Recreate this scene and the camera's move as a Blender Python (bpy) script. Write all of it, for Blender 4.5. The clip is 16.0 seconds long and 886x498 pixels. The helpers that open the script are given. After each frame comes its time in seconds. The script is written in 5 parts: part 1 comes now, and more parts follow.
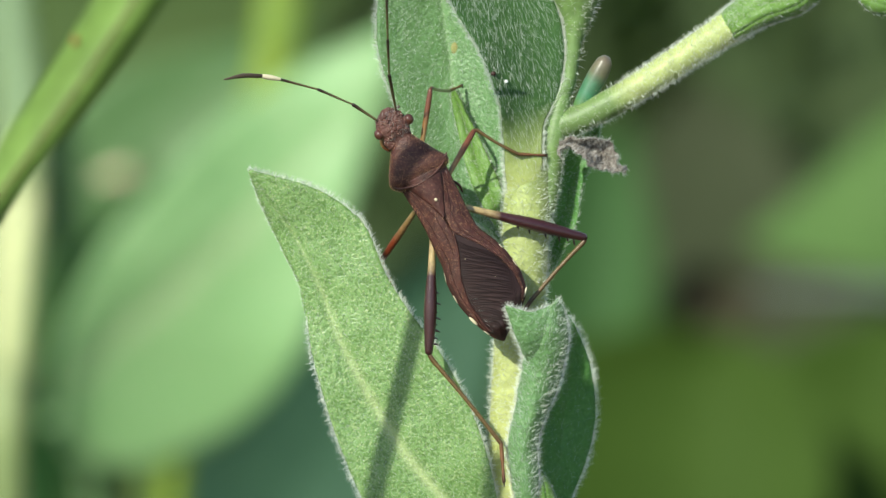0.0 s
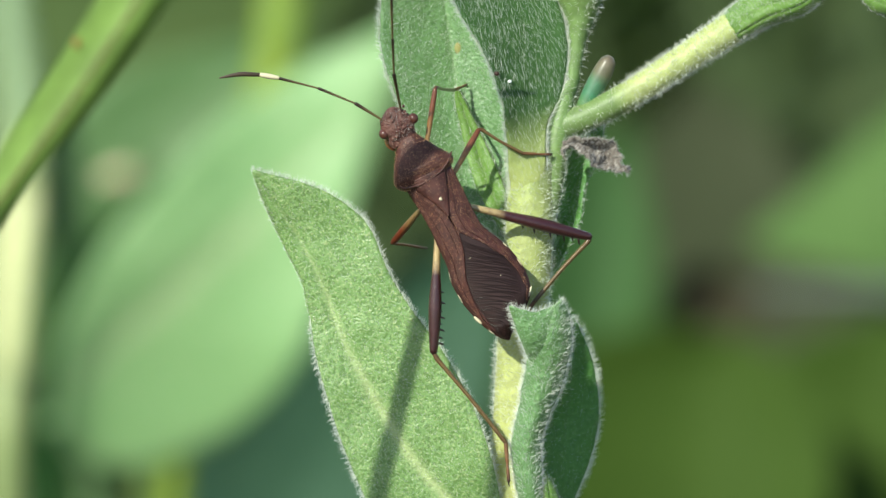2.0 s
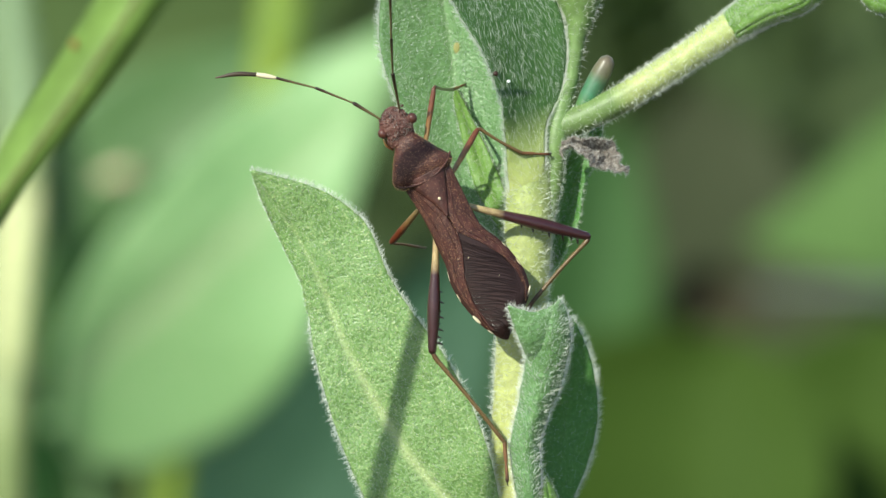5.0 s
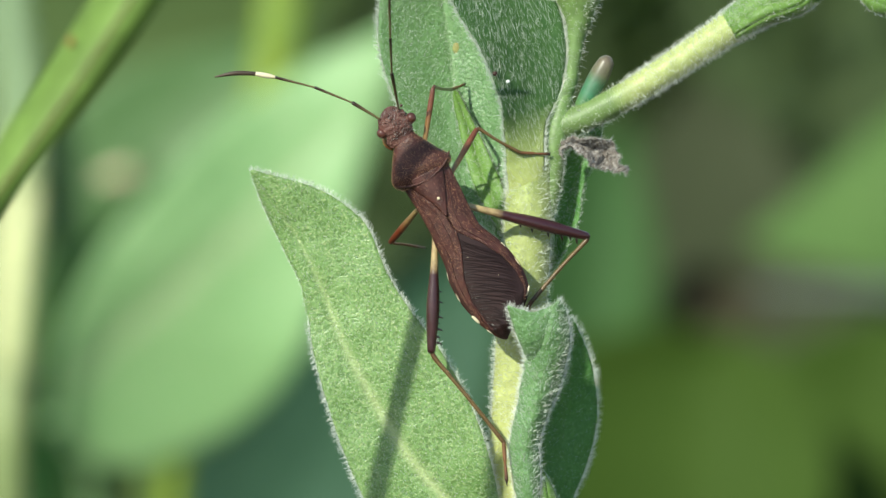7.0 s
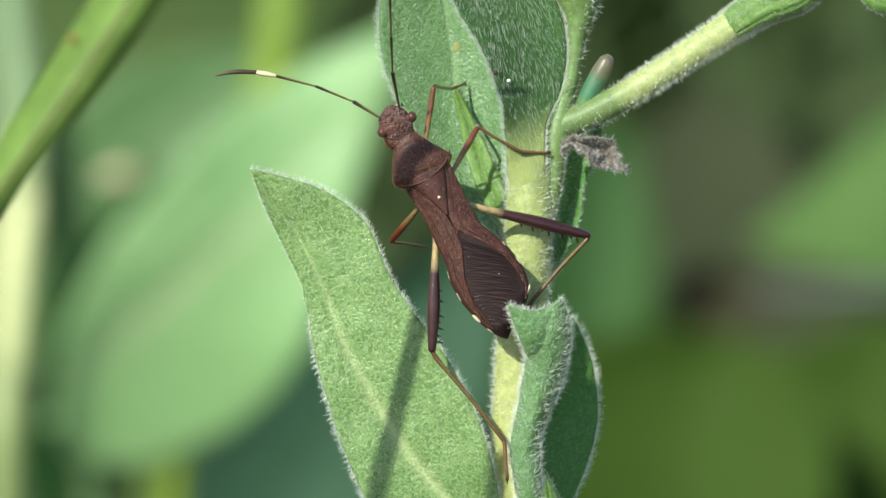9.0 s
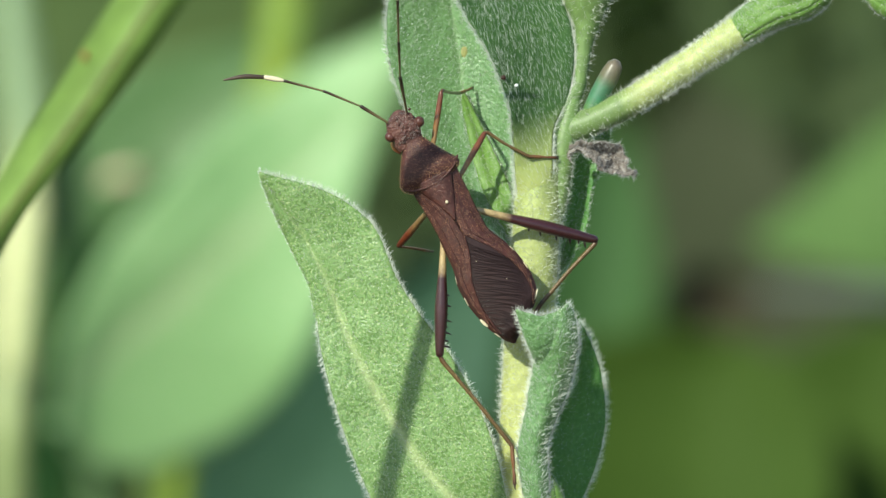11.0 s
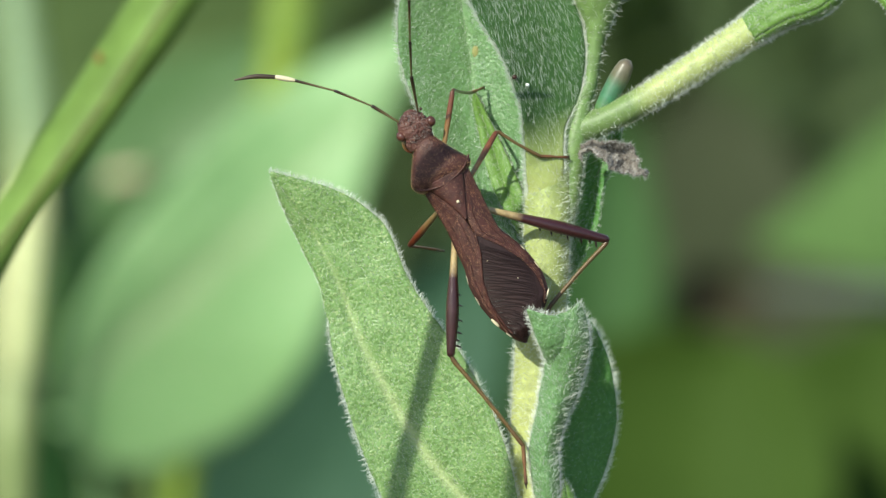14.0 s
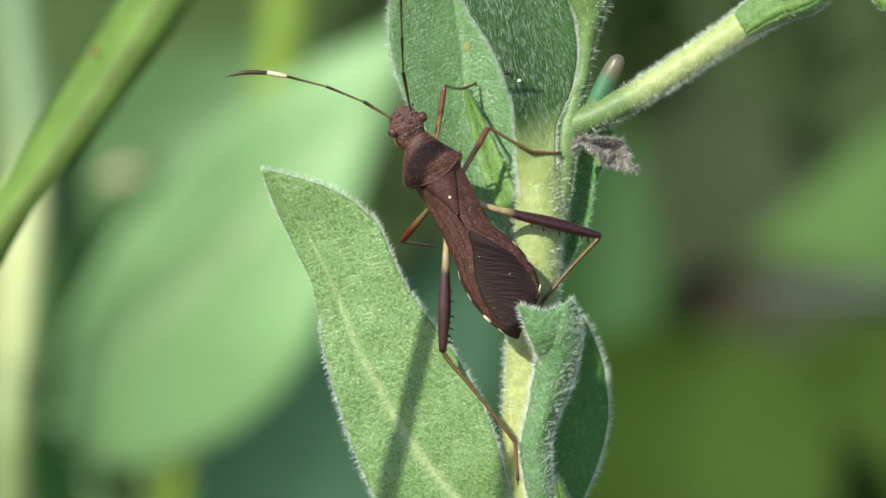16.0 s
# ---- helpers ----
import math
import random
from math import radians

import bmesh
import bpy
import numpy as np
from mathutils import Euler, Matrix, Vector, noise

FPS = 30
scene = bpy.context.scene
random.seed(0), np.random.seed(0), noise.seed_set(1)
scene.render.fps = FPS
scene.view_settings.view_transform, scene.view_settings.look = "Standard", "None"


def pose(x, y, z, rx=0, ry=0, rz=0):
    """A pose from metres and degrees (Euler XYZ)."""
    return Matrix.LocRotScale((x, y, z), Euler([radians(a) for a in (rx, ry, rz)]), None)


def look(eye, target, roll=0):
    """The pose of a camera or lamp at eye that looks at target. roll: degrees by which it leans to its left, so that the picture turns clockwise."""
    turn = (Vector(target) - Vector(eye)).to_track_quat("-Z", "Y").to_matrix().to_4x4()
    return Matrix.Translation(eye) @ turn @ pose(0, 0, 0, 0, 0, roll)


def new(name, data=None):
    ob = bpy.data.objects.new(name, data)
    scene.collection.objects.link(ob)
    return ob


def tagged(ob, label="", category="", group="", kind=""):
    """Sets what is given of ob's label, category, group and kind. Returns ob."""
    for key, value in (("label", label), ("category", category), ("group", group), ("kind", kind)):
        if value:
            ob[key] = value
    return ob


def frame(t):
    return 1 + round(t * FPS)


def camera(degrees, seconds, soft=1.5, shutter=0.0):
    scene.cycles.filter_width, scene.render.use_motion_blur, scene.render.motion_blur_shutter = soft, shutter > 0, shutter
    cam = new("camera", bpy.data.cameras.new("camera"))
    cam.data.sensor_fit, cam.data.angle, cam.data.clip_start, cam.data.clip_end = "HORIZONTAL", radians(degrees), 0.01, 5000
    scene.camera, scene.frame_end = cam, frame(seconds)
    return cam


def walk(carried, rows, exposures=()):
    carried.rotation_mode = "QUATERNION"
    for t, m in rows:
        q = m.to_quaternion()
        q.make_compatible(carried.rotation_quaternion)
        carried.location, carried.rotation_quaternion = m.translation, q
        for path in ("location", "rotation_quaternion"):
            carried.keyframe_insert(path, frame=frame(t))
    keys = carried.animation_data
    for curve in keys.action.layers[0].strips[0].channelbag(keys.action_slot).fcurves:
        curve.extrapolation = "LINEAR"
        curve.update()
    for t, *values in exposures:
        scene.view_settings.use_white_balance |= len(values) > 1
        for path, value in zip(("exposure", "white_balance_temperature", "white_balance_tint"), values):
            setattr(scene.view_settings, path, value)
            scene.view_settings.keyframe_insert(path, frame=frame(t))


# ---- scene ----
# The place is drawn in millimetres (x right, y away from the camera, z up along the tilted
# view) about the insect, and set into the world by PLACE: the view looks down by 18 degrees.
TILT = 18.0
PLACE = Matrix.Translation((0, 0, 0.45)) @ pose(0, 0, 0, -TILT, 0, 0)
MM = 0.001
U = 1 / 30  # the insect is drawn in thirtieths of a millimetre

cam = camera(6, 16.0, 1.45)
cam.data.dof.use_dof = True
cam.data.dof.focus_distance = 0.4945
cam.data.dof.aperture_fstop = 70

# seconds, how far the camera stands right and up of its rest, in thirtieths of a millimetre
DRIFT = (
    (0.0, 3.0, 1.5), (0.5, -1.6, 1.6), (1.0, 1.5, 0.0), (1.5, -3.1, 0.0), (2.0, -3.1, 1.5), (2.5, -3.1, 1.6),
    (3.0, -1.6, 1.5), (3.5, 0.0, 0.0), (4.0, -1.5, 0.8), (4.2, -1.8, 1.0), (5.2, -1.0, 1.6), (6.3, -5.0, 2.8),
    (6.5, -6.2, 3.1), (7.0, 0.0, 1.5), (7.5, 0.0, 1.5), (8.0, 1.5, 3.1), (8.5, 3.1, 1.5), (9.0, -1.5, 0.0),
    (9.2, -2.5, 0.5), (10.2, -11.0, 4.5), (11.3, -20.0, 9.0), (11.5, -29.9, 9.2), (12.0, -29.1, 11.5),
    (12.5, -31.4, 9.2), (13.0, -26.0, 6.1), (13.5, -33.7, 12.2), (14.0, -34.4, 7.6), (14.5, -23.0, 0.0),
    (15.0, -29.9, 6.1), (15.5, -28.4, 6.1), (16.0, -19.9, 0.0))
UPRIGHT = pose(0, 0, 0, 90, 0, 0)
walk(cam, [(t, PLACE @ Matrix.Translation((dx * U * MM, -0.4987, dz * U * MM)) @ UPRIGHT) for t, dx, dz in DRIFT],
     exposures=((0, 0.40, 6500, 1.5), (3.5, 0.50, 6500, 1.5), (6.5, 0.42, 6500, 1.5), (9, 0.42, 6500, 1.5), (11.5, 0.42, 6500, 1.5), (13, 0.40, 6500, 1.5), (16, 0.39, 6500, 1.5)))

# ---- light: a clear sky and a sun high behind the camera's left shoulder
SUN_LOCAL = Vector((-0.44, -0.76, 0.48)).normalized()
to_sun = (PLACE.to_3x3() @ SUN_LOCAL).normalized()
world = bpy.data.worlds.new("sky")
scene.world = world
world.use_nodes = True
sky = world.node_tree.nodes.new("ShaderNodeTexSky")
sky.sky_type = "NISHITA"
sky.sun_disc = False
sky.sun_elevation = math.asin(to_sun.z)
sky.sun_rotation = math.atan2(to_sun.x, to_sun.y)
world.node_tree.links.new(sky.outputs[0], world.node_tree.nodes["Background"].inputs[0])
world.node_tree.nodes["Background"].inputs[1].default_value = 0.125
sun = new("sun", bpy.data.lights.new("sun", "SUN"))
sun.data.energy, sun.data.angle, sun.data.color = 4.3, radians(0.5), (0.98, 0.96, 0.86)
sun.matrix_world = look(to_sun * 5, (0, 0, 0))


# ---- materials
def nodes_of(name):
    m = bpy.data.materials.new(name)
    m.use_nodes = True
    t = m.node_tree
    return m, t, t.nodes["Principled BSDF"], t.nodes["Material Output"]


def link(t, a, b):
    t.links.new(a, b)


def add(t, kind, **values):
    n = t.nodes.new(kind)
    for key, value in values.items():
        n.inputs[key].default_value = value
    return n


def mixed(t, fac, a, b, blend="MIX"):
    n = t.nodes.new("ShaderNodeMix")
    n.data_type, n.blend_type = "RGBA", blend
    for slot, value in ((0, fac), (6, a), (7, b)):
        if isinstance(value, (int, float)):
            n.inputs[slot].default_value = value
        elif isinstance(value, tuple):
            n.inputs[slot].default_value = (*value, 1)
        else:
            link(t, value, n.inputs[slot])
    return n.outputs[2]


def ramp(t, fac, stops):
    n = t.nodes.new("ShaderNodeValToRGB")
    while len(n.color_ramp.elements) < len(stops):
        n.color_ramp.elements.new(0.5)
    for e, (at, c) in zip(n.color_ramp.elements, stops):
        e.position = at
        e.color = (*c, 1) if isinstance(c, tuple) else (c, c, c, 1)
    link(t, fac, n.inputs[0])
    return n.outputs[0]


def coords(t, stretch=(1, 1, 1)):
    c = t.nodes.new("ShaderNodeTexCoord")
    m = t.nodes.new("ShaderNodeMapping")
    m.inputs["Scale"].default_value = stretch
    link(t, c.outputs["Object"], m.inputs[0])
    return m.outputs[0]


def grain(t, at, scale, detail=4, rough=0.6):
    n = add(t, "ShaderNodeTexNoise", Scale=scale, Detail=detail, Roughness=rough)
    link(t, at, n.inputs["Vector"])
    return n.outputs["Fac"]


def bumped(t, bsdf, height, strength, distance):
    b = add(t, "ShaderNodeBump", Strength=strength, Distance=distance)
    link(t, height, b.inputs["Height"])
    link(t, b.outputs[0], bsdf.inputs["Normal"])
    return b.outputs[0]


def through_light(t, bsdf, out, colour, share):
    """Lets part of the light through a thin leaf."""
    thin = t.nodes.new("ShaderNodeBsdfTranslucent")
    if isinstance(colour, tuple):
        thin.inputs[0].default_value = (*colour, 1)
    else:
        link(t, colour, thin.inputs[0])
    mix = t.nodes.new("ShaderNodeMixShader")
    mix.inputs[0].default_value = share
    link(t, bsdf.outputs[0], mix.inputs[1])
    link(t, thin.outputs[0], mix.inputs[2])
    link(t, mix.outputs[0], out.inputs[0])


def leaf_material(name, dark, light, vein, share=0.25, cell=3000, rough=0.5, relief=0.00006, sheen=0.3, base=None, spec=0.5, speck=0.55, net=0.0):
    """Leaf tissue: fine pale cells between darker hollows, a pale midrib, broad mottling."""
    m, t, bsdf, out = nodes_of(name)
    at = coords(t)
    cells = add(t, "ShaderNodeTexVoronoi", Scale=cell, Randomness=1.0)
    cells.feature = "SMOOTH_F1"
    link(t, at, cells.inputs["Vector"])
    fine = grain(t, at, cell * 1.6, 3)
    broad = grain(t, at, cell * 0.09, 4)
    c = mixed(t, ramp(t, cells.outputs["Distance"], ((0.15, 0.0), (0.75, 1.0))), light, dark)
    if net:  # a net of raised winding ridges, as on a felted leaf
        ridge = ramp(t, grain(t, at, cell * 0.44, 1.5, 0.5), ((0.36, 0.0), (0.47, 1.0), (0.53, 1.0), (0.64, 0.0)))
        c = mixed(t, net, c, mixed(t, ridge, tuple(0.72 * v for v in dark), light))
    c = mixed(t, ramp(t, broad, ((0.35, 0.0), (0.7, 0.55))), c, dark)
    c = mixed(t, ramp(t, fine, ((0.54, 0.0), (0.72, speck))), c, vein)
    rib = add(t, "ShaderNodeAttribute")
    rib.attribute_name = "rib"
    c = mixed(t, rib.outputs["Fac"], c, vein)
    if base:  # the leaf's foot has the stem's colour
        a = add(t, "ShaderNodeAttribute")
        a.attribute_name = "along"
        c = mixed(t, ramp(t, a.outputs["Fac"], ((0.03, 1.0), (0.30, 0.0))), c, base)
    link(t, c, bsdf.inputs["Base Color"])
    bsdf.inputs["Roughness"].default_value = rough
    bsdf.inputs["Specular IOR Level"].default_value = spec if sheen else 0.12
    bsdf.inputs["Sheen Weight"].default_value = sheen
    bsdf.inputs["Sheen Roughness"].default_value = 0.4
    height = mixed(t, 0.5, cells.outputs["Distance"], fine)
    bumped(t, bsdf, mixed(t, 0.35, height, ridge) if net else height, 0.8, relief)
    through_light(t, bsdf, out, mixed(t, 0.6, c, (0.35, 0.55, 0.08)), share)
    return m


def along_material(name, stops, rough=0.5, cell=2500, relief=0.00003, share=0.0, spot=None, sheen=0.0, coat=0.0):
    """Colour that runs along a stalk, a leg or a feeler, with grain across it."""
    m, t, bsdf, out = nodes_of(name)
    at = coords(t)
    a = add(t, "ShaderNodeAttribute")
    a.attribute_name = "along"
    c = ramp(t, a.outputs["Fac"], stops)
    fine, broad = grain(t, at, cell, 4), grain(t, at, cell * 0.15, 3)
    c = mixed(t, ramp(t, fine, ((0.35, 0.25), (0.65, 0.0))), c, (0.0, 0.0, 0.0))
    if spot:
        c = mixed(t, ramp(t, broad, ((0.5, 0.0), (0.72, 0.6))), c, spot)
    link(t, c, bsdf.inputs["Base Color"])
    bsdf.inputs["Roughness"].default_value = rough
    bsdf.inputs["Sheen Weight"].default_value = sheen
    bsdf.inputs["Coat Weight"].default_value = coat
    bsdf.inputs["Coat Roughness"].default_value = 0.25
    bumped(t, bsdf, fine, 0.6, relief)
    if share:
        through_light(t, bsdf, out, c, share)
    return m


def shell_material(name, dark, mid, fleck, rough=0.45, cell=5200, relief=0.00004, flecks=0.62, coat=0.0):
    """Insect cuticle: punctured and grainy, with pale flecks of fine hair."""
    m, t, bsdf, out = nodes_of(name)
    at = coords(t)
    fine, broad = grain(t, at, cell, 3, 0.7), grain(t, at, cell * 0.16, 4)
    c = mixed(t, ramp(t, broad, ((0.3, 0.0), (0.7, 1.0))), dark, mid)
    c = mixed(t, ramp(t, fine, ((flecks, 0.0), (flecks + 0.13, 0.8))), c, fleck)
    link(t, c, bsdf.inputs["Base Color"])
    bsdf.inputs["Roughness"].default_value = rough
    bsdf.inputs["Specular IOR Level"].default_value = 0.32
    bsdf.inputs["Coat Weight"].default_value = coat
    bumped(t, bsdf, fine, 0.9, relief)
    return m


def hair_material(name, colour, share=0.65, glass=0.18):
    m, t, bsdf, out = nodes_of(name)
    isle = t.nodes.new("ShaderNodeNewGeometry")
    c = mixed(t, isle.outputs["Random Per Island"], colour, tuple(0.72 * v for v in colour))
    link(t, c, bsdf.inputs["Base Color"])
    bsdf.inputs["Roughness"].default_value = 0.35
    through_light(t, bsdf, out, c, share)
    clear = t.nodes.new("ShaderNodeBsdfTransparent")  # glassy: light also passes straight on
    mix = t.nodes.new("ShaderNodeMixShader")
    mix.inputs[0].default_value = glass
    link(t, out.inputs[0].links[0].from_socket, mix.inputs[1])
    link(t, clear.outputs[0], mix.inputs[2])
    link(t, mix.outputs[0], out.inputs[0])
    return m


LEAF = leaf_material("downy_leaf", (0.128, 0.248, 0.062), (0.278, 0.438, 0.160), (0.82, 0.86, 0.46), 0.25, 6200, 0.36, 0.00006, speck=0.66, net=0.58)
LEAF_COOL = leaf_material("downy_leaf_cool", (0.098, 0.215, 0.068), (0.22, 0.385, 0.165), (0.52, 0.70, 0.38), 0.25, 6200, 0.36, 0.00008, speck=0.55, net=0.32)
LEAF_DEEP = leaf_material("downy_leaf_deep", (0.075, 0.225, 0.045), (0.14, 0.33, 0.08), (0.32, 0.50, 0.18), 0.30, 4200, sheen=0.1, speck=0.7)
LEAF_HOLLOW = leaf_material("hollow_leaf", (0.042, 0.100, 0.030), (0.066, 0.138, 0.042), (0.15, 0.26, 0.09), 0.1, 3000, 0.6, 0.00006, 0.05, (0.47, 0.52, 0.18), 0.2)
LEAF_YOUNG = leaf_material("young_leaf", (0.125, 0.25, 0.04), (0.22, 0.38, 0.08), (0.40, 0.54, 0.22), 0.35)
STEM = along_material("stem", ((0, (0.55, 0.57, 0.19)), (0.22, (0.49, 0.53, 0.19)), (0.40, (0.42, 0.48, 0.16)), (0.47, (0.165, 0.265, 0.085)), (1, (0.18, 0.27, 0.07))),
                      0.5, 1900, 0.00009, 0.10)
# the shade over the branch's foot is put into its darker green
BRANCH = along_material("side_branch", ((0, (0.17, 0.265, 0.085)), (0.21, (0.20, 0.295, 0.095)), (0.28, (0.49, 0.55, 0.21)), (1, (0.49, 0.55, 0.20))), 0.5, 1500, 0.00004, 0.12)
NODE = along_material("stem_node", ((0, (0.17, 0.275, 0.085)), (0.6, (0.20, 0.31, 0.095)), (1, (0.36, 0.46, 0.15))), 0.5, 1800, 0.00005, 0.10)
HAIR = hair_material("plant_hair", (0.97, 1.0, 0.89), 0.30, 0.28)
HAIR_GOLD = hair_material("golden_down", (0.66, 0.38, 0.19), 0.3)
HAIR_GREY = hair_material("grey_hair", (0.80, 0.78, 0.74))
WITHER = shell_material("withered_tissue", (0.09, 0.072, 0.06), (0.22, 0.19, 0.165), (0.46, 0.43, 0.40), 0.8, 3600, 0.00012, 0.52)
CUTICLE = shell_material("brown_cuticle", (0.036, 0.0125, 0.0105), (0.094, 0.034, 0.027), (0.44, 0.25, 0.16), 0.32, 9000, 0.00006, 0.595)
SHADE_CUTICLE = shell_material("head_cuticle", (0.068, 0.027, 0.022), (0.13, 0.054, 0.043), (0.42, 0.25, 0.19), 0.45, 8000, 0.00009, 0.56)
MEMBRANE = shell_material("wing_membrane", (0.022, 0.0105, 0.0100), (0.037, 0.0175, 0.0160), (0.10, 0.055, 0.045), 0.46, 5000, 0.00003, 0.66)
VEIN = shell_material("wing_vein", (0.012, 0.006, 0.005), (0.022, 0.011, 0.009), (0.09, 0.05, 0.04), 0.3, 5000, 0.00001, 0.7)
ABDOMEN = shell_material("abdomen_cuticle", (0.030, 0.012, 0.009), (0.055, 0.02, 0.014), (0.15, 0.08, 0.05), 0.35, 4200, 0.00003, 0.68)
PALE = shell_material("cream_mark", (0.62, 0.52, 0.34), (0.75, 0.66, 0.47), (0.85, 0.78, 0.6), 0.4, 4000, 0.00002, 0.7)
EYE = shell_material("eye", (0.07, 0.024, 0.017), (0.11, 0.038, 0.026), (0.20, 0.09, 0.065), 0.32, 9000, 0.00001, 0.66, 0.6)
FEMUR = along_material("hind_thigh", ((0, (0.50, 0.36, 0.17)), (0.24, (0.50, 0.36, 0.17)), (0.33, (0.050, 0.013, 0.014)), (1, (0.040, 0.010, 0.012))),
                       0.28, 7000, 0.00006, 0, (0.065, 0.019, 0.021), 0, 0.6)
LIMB = along_material("limb", ((0, (0.33, 0.21, 0.08)), (0.35, (0.26, 0.13, 0.045)), (0.62, (0.18, 0.058, 0.023)), (1, (0.13, 0.036, 0.016))), 0.28, 4500, 0.00002, 0, None, 0, 0.3)
LIMB_RED = along_material("red_limb", ((0, (0.27, 0.19, 0.08)), (0.4, (0.24, 0.13, 0.05)), (0.62, (0.19, 0.035, 0.013)), (1, (0.15, 0.025, 0.010))), 0.34, 4500, 0.00002, 0, None, 0, 0.3)
SHIN_RED = along_material("red_shin", ((0, (0.22, 0.07, 0.025)), (0.3, (0.30, 0.13, 0.045)), (1, (0.26, 0.10, 0.035))), 0.3, 4500, 0.00002, 0.2)
SHIN = along_material("shin", ((0, (0.09, 0.035, 0.014)), (0.15, (0.145, 0.088, 0.030)), (0.8, (0.13, 0.076, 0.026)), (1, (0.10, 0.052, 0.018))), 0.36, 4500, 0.00003, 0, None, 0, 0.2)
FOOT = along_material("foot", ((0, (0.12, 0.055, 0.022)), (0.3, (0.21, 0.095, 0.04)), (0.75, (0.17, 0.07, 0.03)), (1, (0.03, 0.015, 0.012))), 0.4, 4500, 0.00002)
FEELER = along_material("feeler", ((0, (0.17, 0.135, 0.05)), (0.55, (0.12, 0.085, 0.035)), (0.82, (0.05, 0.028, 0.015)), (1, (0.018, 0.010, 0.008))), 0.4, 4500, 0.00002)
FEELER_DARK = along_material("feeler_end", ((0, (0.05, 0.032, 0.02)), (0.7, (0.075, 0.048, 0.03)), (1, (0.09, 0.045, 0.028))), 0.4, 4500, 0.00002)
SPINE = along_material("spine", ((0, (0.03, 0.012, 0.012)), (1, (0.012, 0.006, 0.006))), 0.3, 4000, 0.00001)
BUD = along_material("bud", ((0, (0.14, 0.24, 0.06)), (0.25, (0.12, 0.24, 0.07)), (0.45, (0.07, 0.24, 0.12)), (0.62, (0.09, 0.23, 0.12)), (0.78, (0.17, 0.165, 0.095)), (1, (0.20, 0.16, 0.11))),
                     0.45, 2200, 0.00003, 0.15, (0.10, 0.17, 0.10), 0.1, 0.3)
GRASS = along_material("grass_blade", ((0, (0.23, 0.37, 0.072)), (1, (0.23, 0.37, 0.072))), 0.6, 500, 0.00003, 0.4, (0.29, 0.42, 0.10))
SMUDGE = shell_material("smudge", (0.20, 0.26, 0.075), (0.28, 0.23, 0.085), (0.36, 0.40, 0.16), 0.6, 3000, 0.00003)
KEEL = shell_material("brown_keel", (0.07, 0.05, 0.015), (0.10, 0.07, 0.02), (0.14, 0.1, 0.03), 0.7, 2000, 0.00003)
RUST = shell_material("rust_spot", (0.22, 0.10, 0.03), (0.27, 0.14, 0.04), (0.3, 0.2, 0.08), 0.7, 2000, 0.00003)
TAN = shell_material("dry_spot", (0.60, 0.45, 0.30), (0.68, 0.53, 0.37), (0.72, 0.6, 0.44), 0.8, 600, 0.00005)
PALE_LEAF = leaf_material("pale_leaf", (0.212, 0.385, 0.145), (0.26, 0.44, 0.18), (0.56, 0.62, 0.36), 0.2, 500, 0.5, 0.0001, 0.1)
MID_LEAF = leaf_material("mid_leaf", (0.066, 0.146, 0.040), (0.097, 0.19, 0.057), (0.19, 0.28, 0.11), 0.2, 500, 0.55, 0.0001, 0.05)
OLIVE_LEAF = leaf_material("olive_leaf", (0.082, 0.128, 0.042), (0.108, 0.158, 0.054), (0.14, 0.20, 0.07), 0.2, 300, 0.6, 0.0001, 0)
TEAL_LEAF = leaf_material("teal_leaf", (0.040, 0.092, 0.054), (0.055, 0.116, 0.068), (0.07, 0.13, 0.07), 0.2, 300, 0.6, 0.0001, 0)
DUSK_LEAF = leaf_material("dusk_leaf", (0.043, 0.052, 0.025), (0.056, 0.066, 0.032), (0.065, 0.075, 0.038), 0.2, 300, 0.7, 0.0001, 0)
SHADE_STRIP = leaf_material("dark_gap_strip", (0.030, 0.088, 0.022), (0.041, 0.110, 0.029), (0.06, 0.14, 0.045), 0.15, 400, 0.6, 0.0001, 0)
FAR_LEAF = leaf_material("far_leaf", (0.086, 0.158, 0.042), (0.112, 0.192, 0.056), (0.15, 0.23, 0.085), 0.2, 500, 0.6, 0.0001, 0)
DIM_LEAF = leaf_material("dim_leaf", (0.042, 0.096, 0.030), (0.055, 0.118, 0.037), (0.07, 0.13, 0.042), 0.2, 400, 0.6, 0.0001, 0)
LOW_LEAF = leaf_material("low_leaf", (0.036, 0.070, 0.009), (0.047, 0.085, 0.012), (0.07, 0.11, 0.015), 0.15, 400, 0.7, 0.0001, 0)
SHEATH = along_material("leaf_sheath", ((0, (0.50, 0.58, 0.26)), (0.25, (0.31, 0.43, 0.22)), (1, (0.28, 0.40, 0.21))), 0.5, 300, 0.0001, 0.15)
PALE_STALK = along_material("pale_stalk", ((0, (0.35, 0.45, 0.18)), (0.70, (0.40, 0.49, 0.20)), (0.80, (0.88, 0.90, 0.46)), (1, (0.88, 0.90, 0.48))), 0.5, 300, 0.0001, 0.15)
LIME_SHEATH = along_material("lime_sheath", ((0, (0.22, 0.34, 0.04)), (1, (0.28, 0.38, 0.04))), 0.5, 300, 0.0001, 0.2)
LIME_STALK = along_material("lime_stalk", ((0, (0.24, 0.35, 0.03)), (1, (0.26, 0.36, 0.03))), 0.5, 300, 0.0001, 0.2)
LOW_STALK = along_material("low_stalk", ((0, (0.10, 0.17, 0.03)), (1, (0.11, 0.18, 0.03))), 0.5, 300, 0.0001, 0.2)
